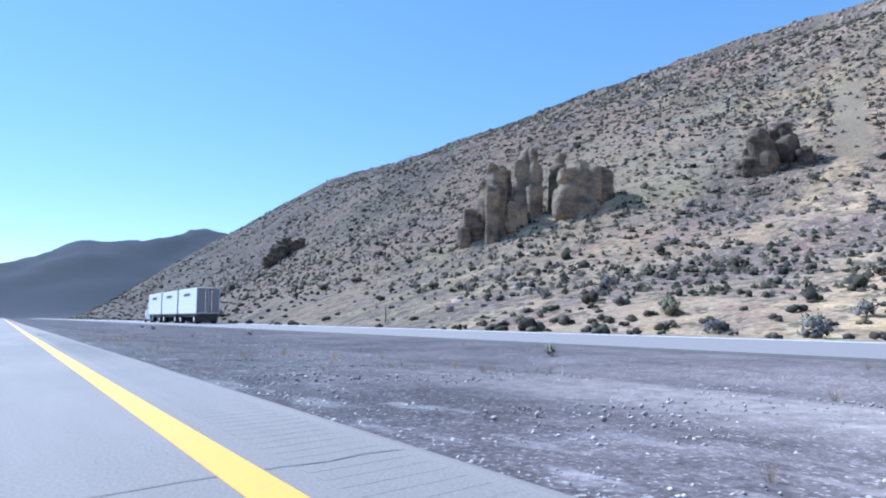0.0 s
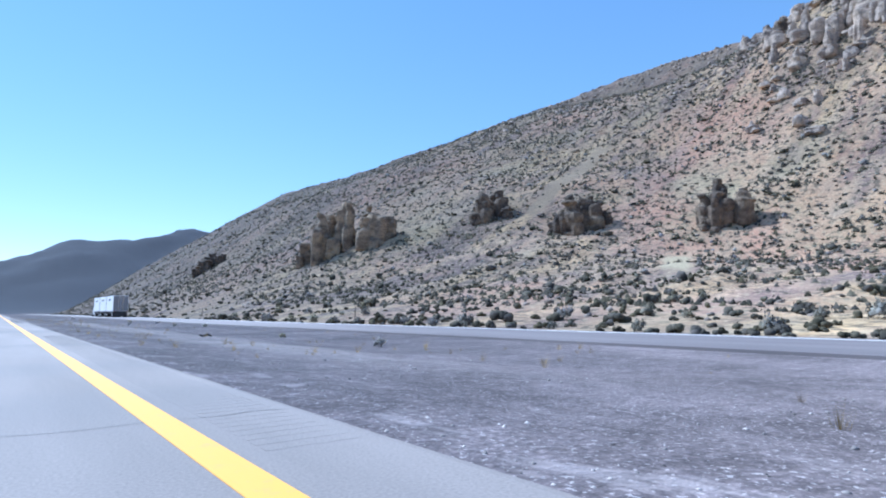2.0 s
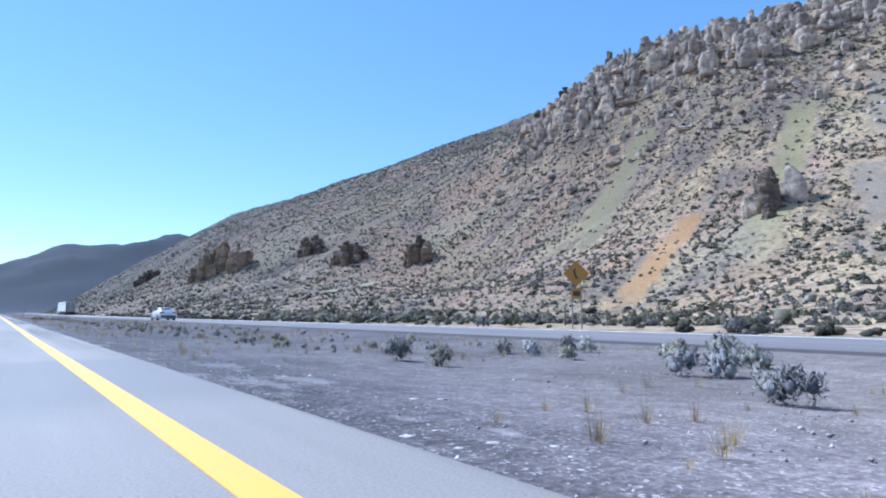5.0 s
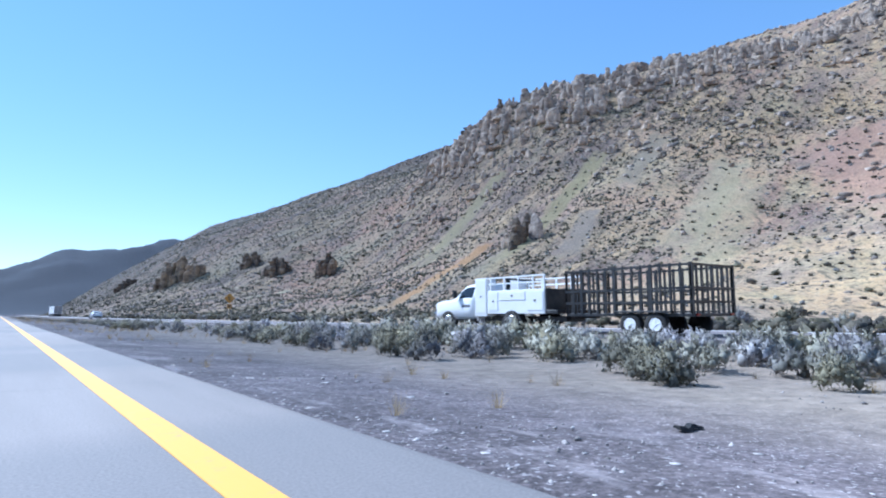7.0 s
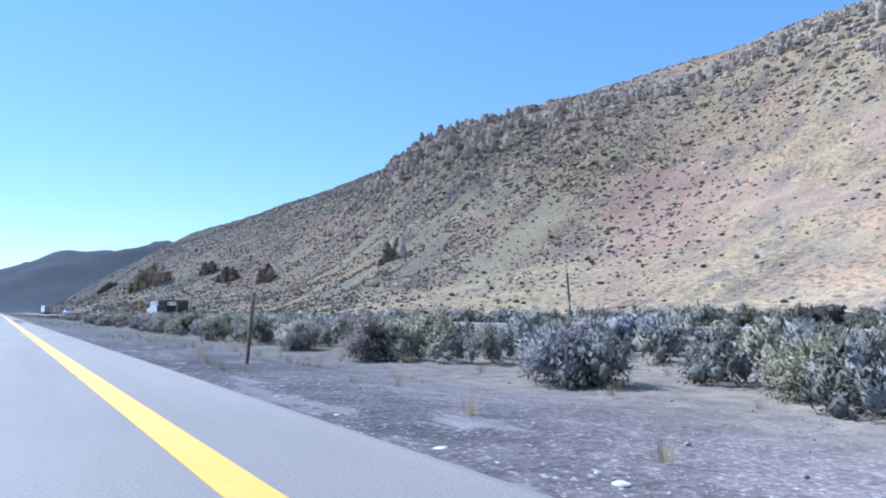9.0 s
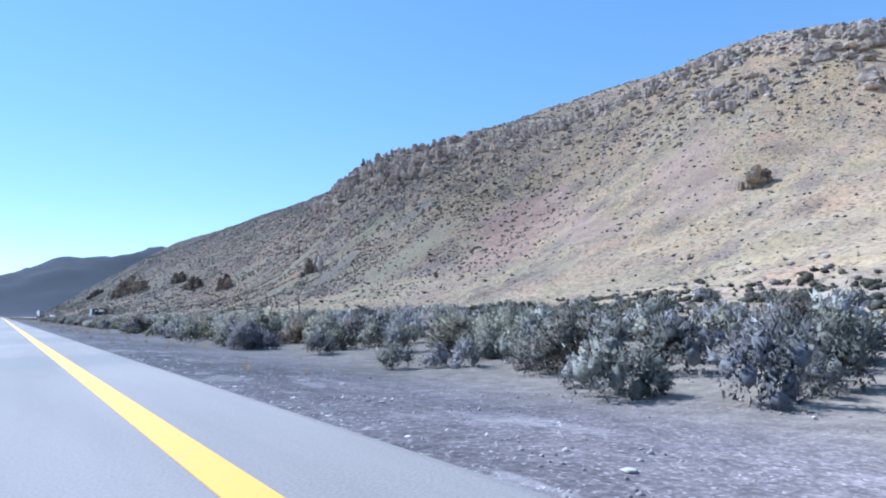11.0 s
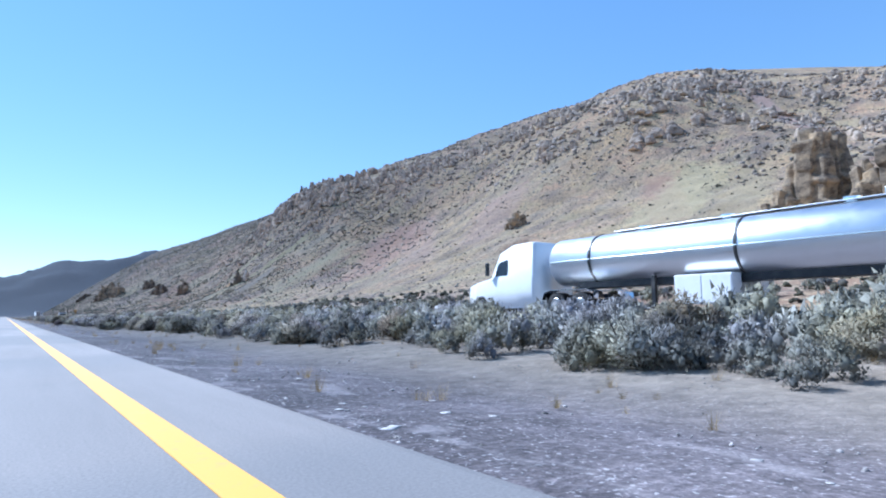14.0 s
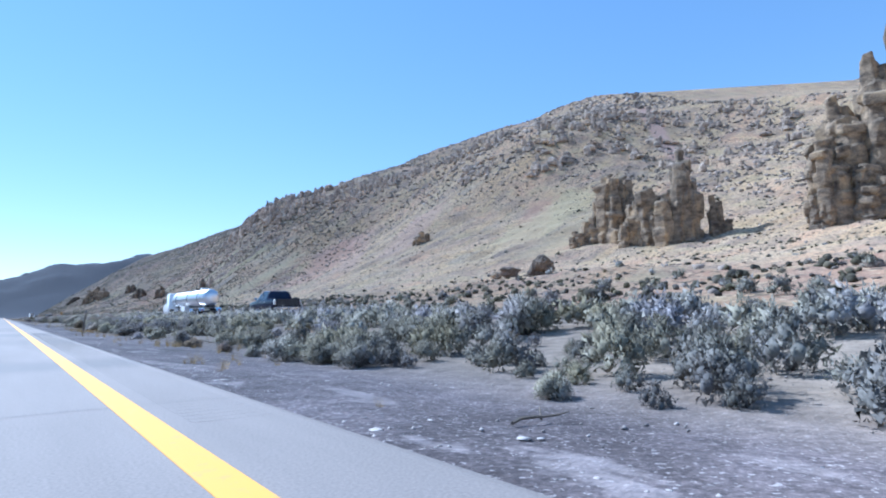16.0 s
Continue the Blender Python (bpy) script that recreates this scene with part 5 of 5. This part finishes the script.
def build_tanker():
    at = on_road(19.3, -412.4)
    t = thing("tractor_unit", "white bonneted tractor unit with sleeper cab and chrome guards", "truck", at=at)
    tractor(t)
    q = thing("tanker_trailer", "polished metal tank trailer with dark bands behind the tractor", "tank trailer", at=at)
    y0, y1, r = -5.0, -20.6, 0.99
    zc = 2.28
    prof = [(y0, 0.05), (y0 - 0.02, 0.5), (y0 - 0.16, 0.8), (y0 - 0.4, r)] + [(y1 + 0.4, r), (y1 + 0.16, 0.82), (y1 + 0.02, 0.5), (y1, 0.05)]
    bm = turned(prof, 40, "Y")
    bmesh.ops.translate(bm, verts=bm.verts[:], vec=(0, 0, zc))
    part("tank", bm, M_STEEL, q, "polished cylindrical tank", True)
    for y in (-7.4, -13.2, -18.0):
        bm = turned([(y, r + 0.003), (y, r + 0.03), (y - 0.09, r + 0.03), (y - 0.09, r + 0.003)], 40, "Y")
        bmesh.ops.translate(bm, verts=bm.verts[:], vec=(0, 0, zc))
        part("band", bm, M_BLACK, q, "dark ring band")
    for s in (-1, 1):
        bm = bmesh.new()
        rod(bm, (s * (r + 0.03), y0 - 0.5, zc - 0.02), (s * (r + 0.03), y1 + 0.5, zc - 0.02), 0.03, 6)
        part("side_rail", bm, M_CHROME, q)
        for y in (-18.2, -19.45):
            wheel(q, s * 1.22, y, 0.5, 0.55, 8, M_ALLOY, 0.56)
        rings = []
        for y, z in ((-17.4, 0.8), (-17.5, 1.05), (-17.8, 1.14), (-19.85, 1.14), (-20.15, 1.05), (-20.25, 0.8)):
            rings.append([Vector((s * 1.25, y, z)), Vector((s * 0.66, y, z)), Vector((s * 0.66, y, z - 0.03)), Vector((s * 1.25, y, z - 0.03))])
        part("mudguard", ring_loft(rings), M_CHROME, q, "bright metal mudguard")
        c = block(q, "cabinet", (min(s * 0.6, s * 1.16), -13.2, 0.45), (max(s * 0.6, s * 1.16), -11.2, 1.42), M_TRAILERWHITE, 0.02, "white valve cabinet")
        block(c, "door", (s * 1.168 - 0.006, -12.15, 0.5), (s * 1.168 + 0.006, -11.25, 1.37), M_TRAILERWHITE, 0.004)
        block(c, "door", (s * 1.168 - 0.006, -13.15, 0.5), (s * 1.168 + 0.006, -12.25, 1.37), M_TRAILERWHITE, 0.004)
        block(q, "landing_leg", (s * 0.7 - 0.07, -10.2, 0.35), (s * 0.7 + 0.07, -10.05, 1.5), M_BLACK, 0.01)
        block(q, "tail_light", (s * 0.95 - 0.12, -20.52, 0.82), (s * 0.95 + 0.12, -20.44, 0.94), M_RED, 0.01, "red tail light")
    block(q, "frame", (-0.5, -20.3, 1.16), (0.5, -6.5, 1.42), M_BLACK, 0.02)
    block(q, "rear_bumper", (-1.2, -20.46, 0.6), (1.2, -20.34, 0.78), M_BLACK, 0.02)
    for y in (-9.4, -12.6, -16.2):
        bm = bmesh.new()
        rod(bm, (0, y, zc + r - 0.02), (0, y, zc + r + 0.14), 0.25, 16)
        part("manhole", bm, M_CHROME, q, "round manhole cover")
    block(q, "walkway", (-0.3, -18.5, zc + r + 0.02), (0.3, -8.2, zc + r + 0.06), M_STEEL, 0.01)
    block(q, "spill_box", (-0.4, -18.0, zc + r + 0.06), (0.4, -17.1, zc + r + 0.24), M_STEEL, 0.02)


def build_triple():
    at = on_road(18.9, 102.5)
    t = thing("tractor_unit", "white short-cab tractor unit pulling three box trailers", "truck", at=at)
    tractor(t, False)
    y = -4.6
    for k in range(3):
        q = thing("box_trailer", "white box trailer, one of three coupled, with dark lettering", "box trailer", "coupled box trailers", at=at)
        block(q, "box", (-1.3, y - 8.5, 1.15), (1.3, y, 4.1), M_TRAILERWHITE, 0.03)
        for s in (-1, 1):
            block(q, "lettering", (s * 1.306 - 0.004, y - 5.6, 3.2), (s * 1.306 + 0.004, y - 2.6, 3.55), M_MARK, 0.001, "dark lettering bar")
            block(q, "bottom_rail", (s * 1.3 - 0.03, y - 8.5, 1.08), (s * 1.3 + 0.03, y, 1.2), M_GREYSTEEL, 0.01)
            wheel(q, s * 1.25, y - 7.5, 0.5, 0.55, 8, M_TRAILERWHITE, 0.56)
            if k:
                wheel(q, s * 1.25, y - 1.0, 0.5, 0.55, 8, M_TRAILERWHITE, 0.56)
            else:
                block(q, "landing_leg", (s * 0.8 - 0.07, y - 2.0, 0.4), (s * 0.8 + 0.07, y - 1.85, 1.2), M_BLACK, 0.01)
            # grey puts the shade of the trailer's rear side into the doors
            d = block(q, "rear_door", (min(s * 0.02, s * 1.24), y - 8.54, 1.22), (max(s * 0.02, s * 1.24), y - 8.505, 4.02), M_GREYSTEEL, 0.01, "rear door toned grey for its shaded side")
            block(d, "lock_rod", (s * 0.35 - 0.02, y - 8.58, 1.3), (s * 0.35 + 0.02, y - 8.545, 3.95), M_CHROME, 0.005)
            block(q, "tail_light", (s * 1.05 - 0.1, y - 8.57, 0.98), (s * 1.05 + 0.1, y - 8.5, 1.08), M_RED, 0.01, "red tail light")
        block(q, "axle_frame", (-1.1, y - 8.3, 0.75), (1.1, y - 0.6, 1.1), M_BLACK, 0.02)
        block(q, "mudflap", (-1.2, y - 8.25, 0.25), (1.2, y - 8.22, 0.8), M_BLACK, 0.005)
        y -= 9.3


build_sedan()
build_pickup()
build_utility()
build_tanker()
build_triple()


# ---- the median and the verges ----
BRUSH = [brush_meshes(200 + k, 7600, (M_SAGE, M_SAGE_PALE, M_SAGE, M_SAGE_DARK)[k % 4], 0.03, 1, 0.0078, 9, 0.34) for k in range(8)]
COARSE = [brush_meshes(220 + k, 1100, M_SAGE, 0.042, 1, 0.0145, 9, 0.42)[2] for k in range(6)]
FAR = [brush_meshes(230 + k, 330, M_SAGE, 0.068, 1, 0.025, 9, 0.48)[2] for k in range(6)]


def build_brush():
    rng = random.Random(21)
    spots = []
    # stretch of the median: from, to, nearest, farthest, how many, smallest, largest
    for y0, y1, x0, x1, count, s0, s1 in ((-69, -57, 4.7, 7, 16, 0.25, 0.45), (-52, 60, 9, 12, 10, 0.3, 0.5), (-135, -72, 5.0, 11.6, 200, 0.13, 0.34), (-180, -135, 5.6, 11.6, 90, 0.4, 0.8), (-215, -180, 6.4, 11.8, 120, 0.5, 0.85), (-300, -215, 5.3, 11.9, 420, 0.45, 1.15),
                                      (-395, -300, 4.9, 11.9, 480, 0.5, 1.3), (-440, -424, 6.1, 11.9, 110, 0.45, 1.2), (-424, -395, 6.0, 11.9, 180, 0.45, 1.15), (-468, -440, 4.5, 11.9, 280, 0.3, 0.85), (-512, -468, 4.2, 11.9, 280, 0.3, 0.95)):
        for k in range(round(count * 1.35) if y1 <= -180 else count):
            spots.append((rng.uniform(x0, x1), rng.uniform(y0, y1), s0 + (s1 - s0) * rng.random() ** 1.5))
    for k in range(820):
        y = rng.uniform(-512, -185)
        spots.append((rng.uniform(8.4, 12.0), y, rng.uniform(0.6, 1.0) if y > -300 else rng.uniform(0.6, 1.05)))
    spots += [(3.5, -69.1, 0.62), (3.95, -70.2, 0.66), (3.8, -69.0, 0.4), (9.4, -494.5, 1.35), (6.6, -450, 1.3), (7.4, -378, 1.5), (8.2, -380.5, 1.4), (6.9, -382, 1.1), (3.9, -372.3, 0.7), (7.4, -349.0, 1.2)]
    spots = [s for s in spots if not (3.4 < s[0] < 5.9 and -448.2 < s[1] < -445.6)]
    # the brush is low in this stretch
    spots = [(x, y, s * 0.62 if x > 6.5 and -468 < y < -456 else s) for x, y, s in spots]
    spots.sort(key=lambda s: s[0] - (6 if s[2] > 1.05 else 0))
    near, rest = spots[:250], spots[250:]
    for x, y, s in near:
        fol, stems = rng.choice(BRUSH)[:2]
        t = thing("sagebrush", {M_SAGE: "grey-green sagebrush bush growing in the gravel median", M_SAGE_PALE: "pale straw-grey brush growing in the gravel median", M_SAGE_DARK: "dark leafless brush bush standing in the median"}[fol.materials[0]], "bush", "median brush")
        t.matrix_world = pose(x, y, height(x, y) - 0.02, 0, 0, rng.uniform(0, 360)) @ Matrix.Diagonal((s * rng.uniform(0.95, 1.3), s * rng.uniform(0.95, 1.3), s * rng.uniform(0.8, 1.05), 1))
        for name, me in (("foliage", fol), ("woody_frame", stems)):
            o = new(name, me)
            o.parent = t
    for name, shapes, pick, label in (("median_sagebrush", COARSE, lambda x: x < 8.3, "grey-green sagebrush crowding the middle of the median"), ("far_sagebrush", FAR, lambda x: x >= 8.3, "dense grey-green sagebrush along the far side of the median")):
        p = np.array([q for q in rest if pick(q[0])])
        scatter(name, shapes, placed(p[:, 0], p[:, 1]), p[:, 2] * 1.05, M_SAGE, label, "bushes", 8, sink=0.02)
    shapes = FAR
    r2 = np.random.default_rng(9)
    n = 900
    y = r2.uniform(-520, 40, n)
    x = 23.4 + 25 * r2.random(n) ** 1.3
    keep = r2.random(n) < np.where(y < -180, 0.9, 0.3)
    x, y = x[keep], y[keep]
    size = r2.uniform(0.6, 1.6, len(x))
    scatter("verge_sagebrush", shapes, placed(x, y), size, M_SAGE, "sagebrush on the far verge at the foot of the slope", "bushes", 10, sink=0.02)
    # dry grass
    gv, gf = [], []
    for k in range(44):
        a, b = r2.uniform(0, 6.28), r2.uniform(0.05, 0.5)
        c = np.array((math.cos(a), math.sin(a), 0.0)) * r2.uniform(0, 0.25)
        side = np.array((-math.sin(a), math.cos(a), 0)) * 0.006
        gv += [c - side, c + side, c + np.array((math.cos(a) * b, math.sin(a) * b, r2.uniform(0.5, 1.0)))]
        gf.append((3 * k, 3 * k + 1, 3 * k + 2))
    n = 15000
    x = 2.3 + 10.5 * r2.random(n)
    y = r2.uniform(-515, 60, n)
    keep = r2.random(n) < np.clip(0.25 + 1.3 * fbm(x, y, 5.0, 91, 3), 0, 1) * np.where(y > -55, 0.25, np.where(y > -140, 1.6, 1.0))
    x, y = x[keep], y[keep]
    scatter("dry_grass", [(np.array(gv), np.array(gf))], placed(x, y), r2.uniform(0.10, 0.30, len(x)), M_STRAW, "thin straw-coloured dry grass tufts in the gravel", "grass", 12, sink=0.0)
    n = 420
    x, y = r2.uniform(3.3, 5.2, n), r2.uniform(-470, -458, n)
    scatter("straw_patch", [(np.array(gv), np.array(gf))], placed(x, y), r2.uniform(0.07, 0.2, n), M_STRAW, "patch of dry straw grass at the edge of the brush", "grass", 15, sink=0.0)
    # gravel
    n = 70000
    x = 1.84 + 7.4 * r2.random(n) ** 1.7
    y = r2.uniform(-508, 45, n)
    keep = r2.random(n) < np.clip(0.55 + 1.2 * fbm(x, y * 0.5, 2.4, 95, 3), 0.05, 1)
    x, y = x[keep], y[keep]
    scatter("shoulder_stones", [pebble_shape(40 + k) for k in range(6)], placed(x, y), 0.02 + 0.045 * r2.random(len(x)) ** 3, M_GRAVEL, "grey and white gravel stones beside the pavement", "gravel", 13, sink=0.12)
    n = 24000
    x, y = 1.9 + 8.5 * r2.random(n) ** 1.2, r2.uniform(-32, 46, n)
    keep = r2.random(n) < np.clip(0.5 + 1.5 * fbm(x, y * 0.6, 3.0, 97, 3), 0.04, 1)
    x, y = x[keep], y[keep]
    scatter("coarse_gravel", [pebble_shape(50 + k) for k in range(6)], placed(x, y), 0.022 + 0.042 * r2.random(len(x)) ** 2, M_GRAVEL, "coarse grey and white stones thickly strewn in the median", "gravel", 19, sink=0.1)
    # flat pale flakes of broken pavement along its edge
    n = 2400
    y = r2.uniform(-508, -60, n)
    x = 1.95 + 1.7 * r2.random(n) ** 2
    v, f = stone_shape(70)
    scatter("pavement_crumbs", [(v * np.array((1.0, 1.5, 0.16)), f)], placed(x, y), 0.025 + 0.10 * r2.random(n) ** 3, M_BOARD_DUST, "pale flat crumbs of broken pavement on the shoulder", "rubble", 14, sink=0.0)


M_BOARD_DUST = surface("pavement_crumbs", (0.24, 0.22, 0.21), (0.45, 0.42, 0.40), 3.0, 0.9, world_space=True, island=0.2)
build_brush()


def build_posts():
    for x, y, h, lean in ((2.35, -69.5, 1.08, 15), (3.0, -261.7, 1.05, 4), (2.6, -476.7, 1.0, 5)):
        t = thing("marker_post", "slim dark steel marker post standing in the gravel", "marker post", "marker posts", at=pose(x, y, height(x, y), 0, lean, 0))
        bm = bmesh.new()
        for a, b in (((-0.022, -0.005, -0.3), (0.022, 0.005, h)), ((-0.022, 0.005, -0.3), (-0.014, 0.022, h)), ((0.014, 0.005, -0.3), (0.022, 0.022, h))):
            box(bm, a, b)
        part("channel", bm, M_WOODPOST, t)
        bm = bmesh.new()
        box(bm, (-0.024, -0.011, h - 0.12), (0.024, -0.0055, h - 0.02), 0.002)
        part("reflector", bm, M_GREYSTEEL, t, "dull grey reflector plate")
    for x, y, h, r, lean in ((44, -232, 4.6, 0.11, -5), (9.6, -378.1, 0.85, 0.07, 0), (30, -120, 1.2, 0.06, 2), (27, 45, 1.3, 0.06, 0), (27.5, -6, 1.3, 0.05, 4), (26, -213.6, 1.2, 0.09, 0)):
        t = thing("fence_post", "weathered grey wooden post among the brush", "wooden post", "wooden posts", at=pose(x, y, height(x, y), 0, lean, 0))
        bm = bmesh.new()
        rod(bm, (0, 0, -0.4), (0, 0, h), r, 9, r * 0.85)
        part("post", bm, M_WOODPOST, t)
        bm = bmesh.new()
        rod(bm, (0, 0, h - 0.35), (0, 0, h - 0.3), r * 1.03, 9)
        part("wire_band", bm, M_GREYSTEEL, t, "rusted wire band")


def build_litter():
    rng = random.Random(33)
    for x, y, n, kind in ((6.3, -33.5, 0.4, "tyre"), (3.3, -380.4, 0.7, "stick"), (1.95, -382.3, 0.14, "tyre"), (4.0, -205.2, 0.2, "tyre"), (3.1, -444.4, 0.3, "tyre"), (2.9, -449, 0.6, "stick"), (3.3, -448.6, 0.5, "stick"),
                          (3.1, -501, 0.5, "stick"), (3.5, -466.4, 0.9, "stick"), (4.2, -480, 1.1, "stick"), (4.6, -113, 1.0, "stick"), (7.0, -478, 0.4, "tyre")):
        z = height(x, y)
        bm = bmesh.new()
        if kind == "tyre":
            ring = []
            for k in range(9):
                u = k / 8 - 0.5
                c = Vector((u * n, 0.10 * math.sin(7 * u) * n, 0.01 + 0.14 * abs(math.sin(4 * u + 1)) * n))
                ring.append([c + Vector((0, 0.2, 0.0)) * n, c + Vector((0, 0.14, 0.09)) * n, c + Vector((0, -0.14, 0.08 + rng.uniform(0, 0.08))) * n, c + Vector((0, -0.22, -0.05)) * n])
            bm.free()
            bm = ring_loft(ring)
            ob = part("tyre_scrap", bm, M_RUBBER)
            tagged(ob, "curled black strip of shredded tyre lying on gravel", "tyre scrap", "roadside litter")
        else:
            p = Vector((-n / 2, 0, 0.03))
            for k in range(5):
                q = p + Vector((n / 5, rng.uniform(-0.05, 0.05), rng.uniform(-0.01, 0.025)))
                rod(bm, p, q, 0.014 - 0.002 * k, 6)
                p = q
            rod(bm, (0, 0, 0.03), (n * 0.2, 0.14, 0.09), 0.01, 5, 0.004)
            ob = part("dead_branch", bm, M_TWIG)
            tagged(ob, "dry dark branch lying on the gravel shoulder", "branch", "roadside litter")
        ob.matrix_world = pose(x, y, z, 0, 0, rng.uniform(-40, 40))
    for x, y, a in ((4.95, -446.7, 20), (9.2, -251.0, 60)):
        t = thing("discarded_board", "bleached white panel dropped in the sagebrush", "board", "roadside litter", at=pose(x, y, height(x, y) + 0.06, 8, -6, a))
        bm = bmesh.new()
        box(bm, (-0.22, -0.3, 0), (0.22, 0.3, 0.025), 0.006)
        part("panel", bm, M_BOARD, t)
        bm = bmesh.new()
        box(bm, (-0.22, -0.30, -0.05), (0.22, -0.26, -0.001), 0.004)
        part("batten", bm, M_TWIG, t)


def build_deadwood():
    """A heap of broken brush branches on the gravel."""
    rng = random.Random(71)
    for x0, y0, n, size in ((4.8, -484.7, 30, 0.8), (4.4, -443.6, 10, 0.5)):
        t = thing("dead_brush_heap", "tangled heap of dry broken brush branches on the gravel", "branches", "roadside litter", at=pose(x0, y0, height(x0, y0)))
        for k in range(n):
            a, l = rng.gauss(-0.5, 0.5), size * rng.uniform(0.4, 0.9)
            c = Vector((rng.gauss(0, 0.28) * size, rng.gauss(0, 0.22) * size, rng.uniform(0.02, 0.16) * size))
            d = Vector((math.cos(a), math.sin(a), rng.uniform(-0.12, 0.22))) * l / 2
            m = c + Vector((rng.uniform(-0.05, 0.05), rng.uniform(-0.05, 0.05), rng.uniform(-0.01, 0.05)))
            bm = bmesh.new()
            rod(bm, c - d, m, 0.011, 5, 0.009)
            rod(bm, m, c + d, 0.009, 5, 0.004)
            part("branch", bm, M_TWIG, t)


def build_ring():
    """A round white plastic collar lying among the brush."""
    x, y = 5.05, -218.7
    rings = []
    for k in range(28):
        a = 6.2832 * k / 28
        rings.append([Vector((math.cos(a) * (0.13 + 0.04 * math.cos(b)), 0.05 * math.sin(b), math.sin(a) * (0.13 + 0.04 * math.cos(b)))) for b in (0, 1.05, 2.1, 3.14, 4.19, 5.24)])
    rings.append(rings[0])
    ob = part("plastic_collar", ring_loft(rings, caps=False), M_BOARD)
    tagged(ob, "round white plastic collar lying against the sagebrush", "litter", "roadside litter")
    ob.matrix_world = pose(x, y, height(x, y) + 0.15, -20, 0, -37)


build_posts()
build_litter()
build_deadwood()
build_ring()


def build_sign():
    """A warning sign beyond the far carriageway, with its small plate below, on two posts."""
    x, y = 25.3, -125.0
    t = thing("warning_sign", "yellow diamond warning sign with a plate below, on two posts", "road sign", at=pose(x, y, height(x, y), 0, 0, -31))
    bm = bmesh.new()
    box(bm, (-0.52, -0.004, -0.52), (0.52, 0.0, 0.52), 0.002)
    bmesh.ops.rotate(bm, verts=bm.verts, matrix=Matrix.Rotation(radians(45), 3, "Y"))
    bmesh.ops.translate(bm, verts=bm.verts, vec=(0, -0.03, 3.0))
    face = part("sign_face", bm, M_SIGN, t, "yellow diamond face")
    bm = bmesh.new()
    pts = [(0.06 - 0.16 * math.sin(a / 7 * 2.2), -0.28 + 0.075 * a) for a in range(8)]
    for (xa, za), (xb, zb) in zip(pts, pts[1:]):
        rod(bm, (xa, -0.036, 3.0 + za), (xb, -0.036, 3.0 + zb), 0.055, 8)
    bmesh.ops.scale(bm, verts=bm.verts, vec=(1, 0.02, 1), space=Matrix.Translation((0, 0.036, 0)))
    part("curve_arrow", bm, M_BLACK, face, "black curve arrow")
    bm = bmesh.new()
    box(bm, (-0.3, -0.034, 1.62), (0.3, -0.03, 2.2), 0.0015)
    plate = part("speed_plate", bm, M_SIGN, t, "small yellow plate")
    bm = bmesh.new()
    box(bm, (-0.2, -0.037, 1.78), (0.2, -0.0345, 2.05))
    part("plate_marking", bm, M_BLACK, plate, "dark unreadable marking")
    for sx in (-0.26, 0.26):
        bm = bmesh.new()
        box(bm, (sx - 0.03, -0.028, -0.4), (sx + 0.03, -0.022, 3.1))
        box(bm, (sx - 0.03, -0.022, -0.4), (sx - 0.024, 0.012, 3.1))
        box(bm, (sx + 0.024, -0.022, -0.4), (sx + 0.03, 0.012, 3.1))
        part("post", bm, M_GREYSTEEL, t)
    x, y = 24.2, -53.0
    t = thing("leaning_pole", "white pole knocked over and leaning at the far road edge", "pole", at=pose(x, y, height(x, y), 0, 0, -37))
    bm = bmesh.new()
    rod(bm, (0, 0, -0.05), (2.05, 0, 0.68), 0.05, 10)
    part("pole", bm, M_BOARD, t)
    bm = bmesh.new()
    rod(bm, (2.02, 0, 0.67), (2.07, 0, 0.687), 0.055, 10)
    part("cap", bm, M_GREYSTEEL, t, "grey end cap")


# sign yellow, darkened in base colour because its face turns from the sun
M_SIGN = plain("shaded_yellow_sheeting", (0.34, 0.17, 0.02), 0.5, 0.0, 0.0, 0.05)
build_sign()
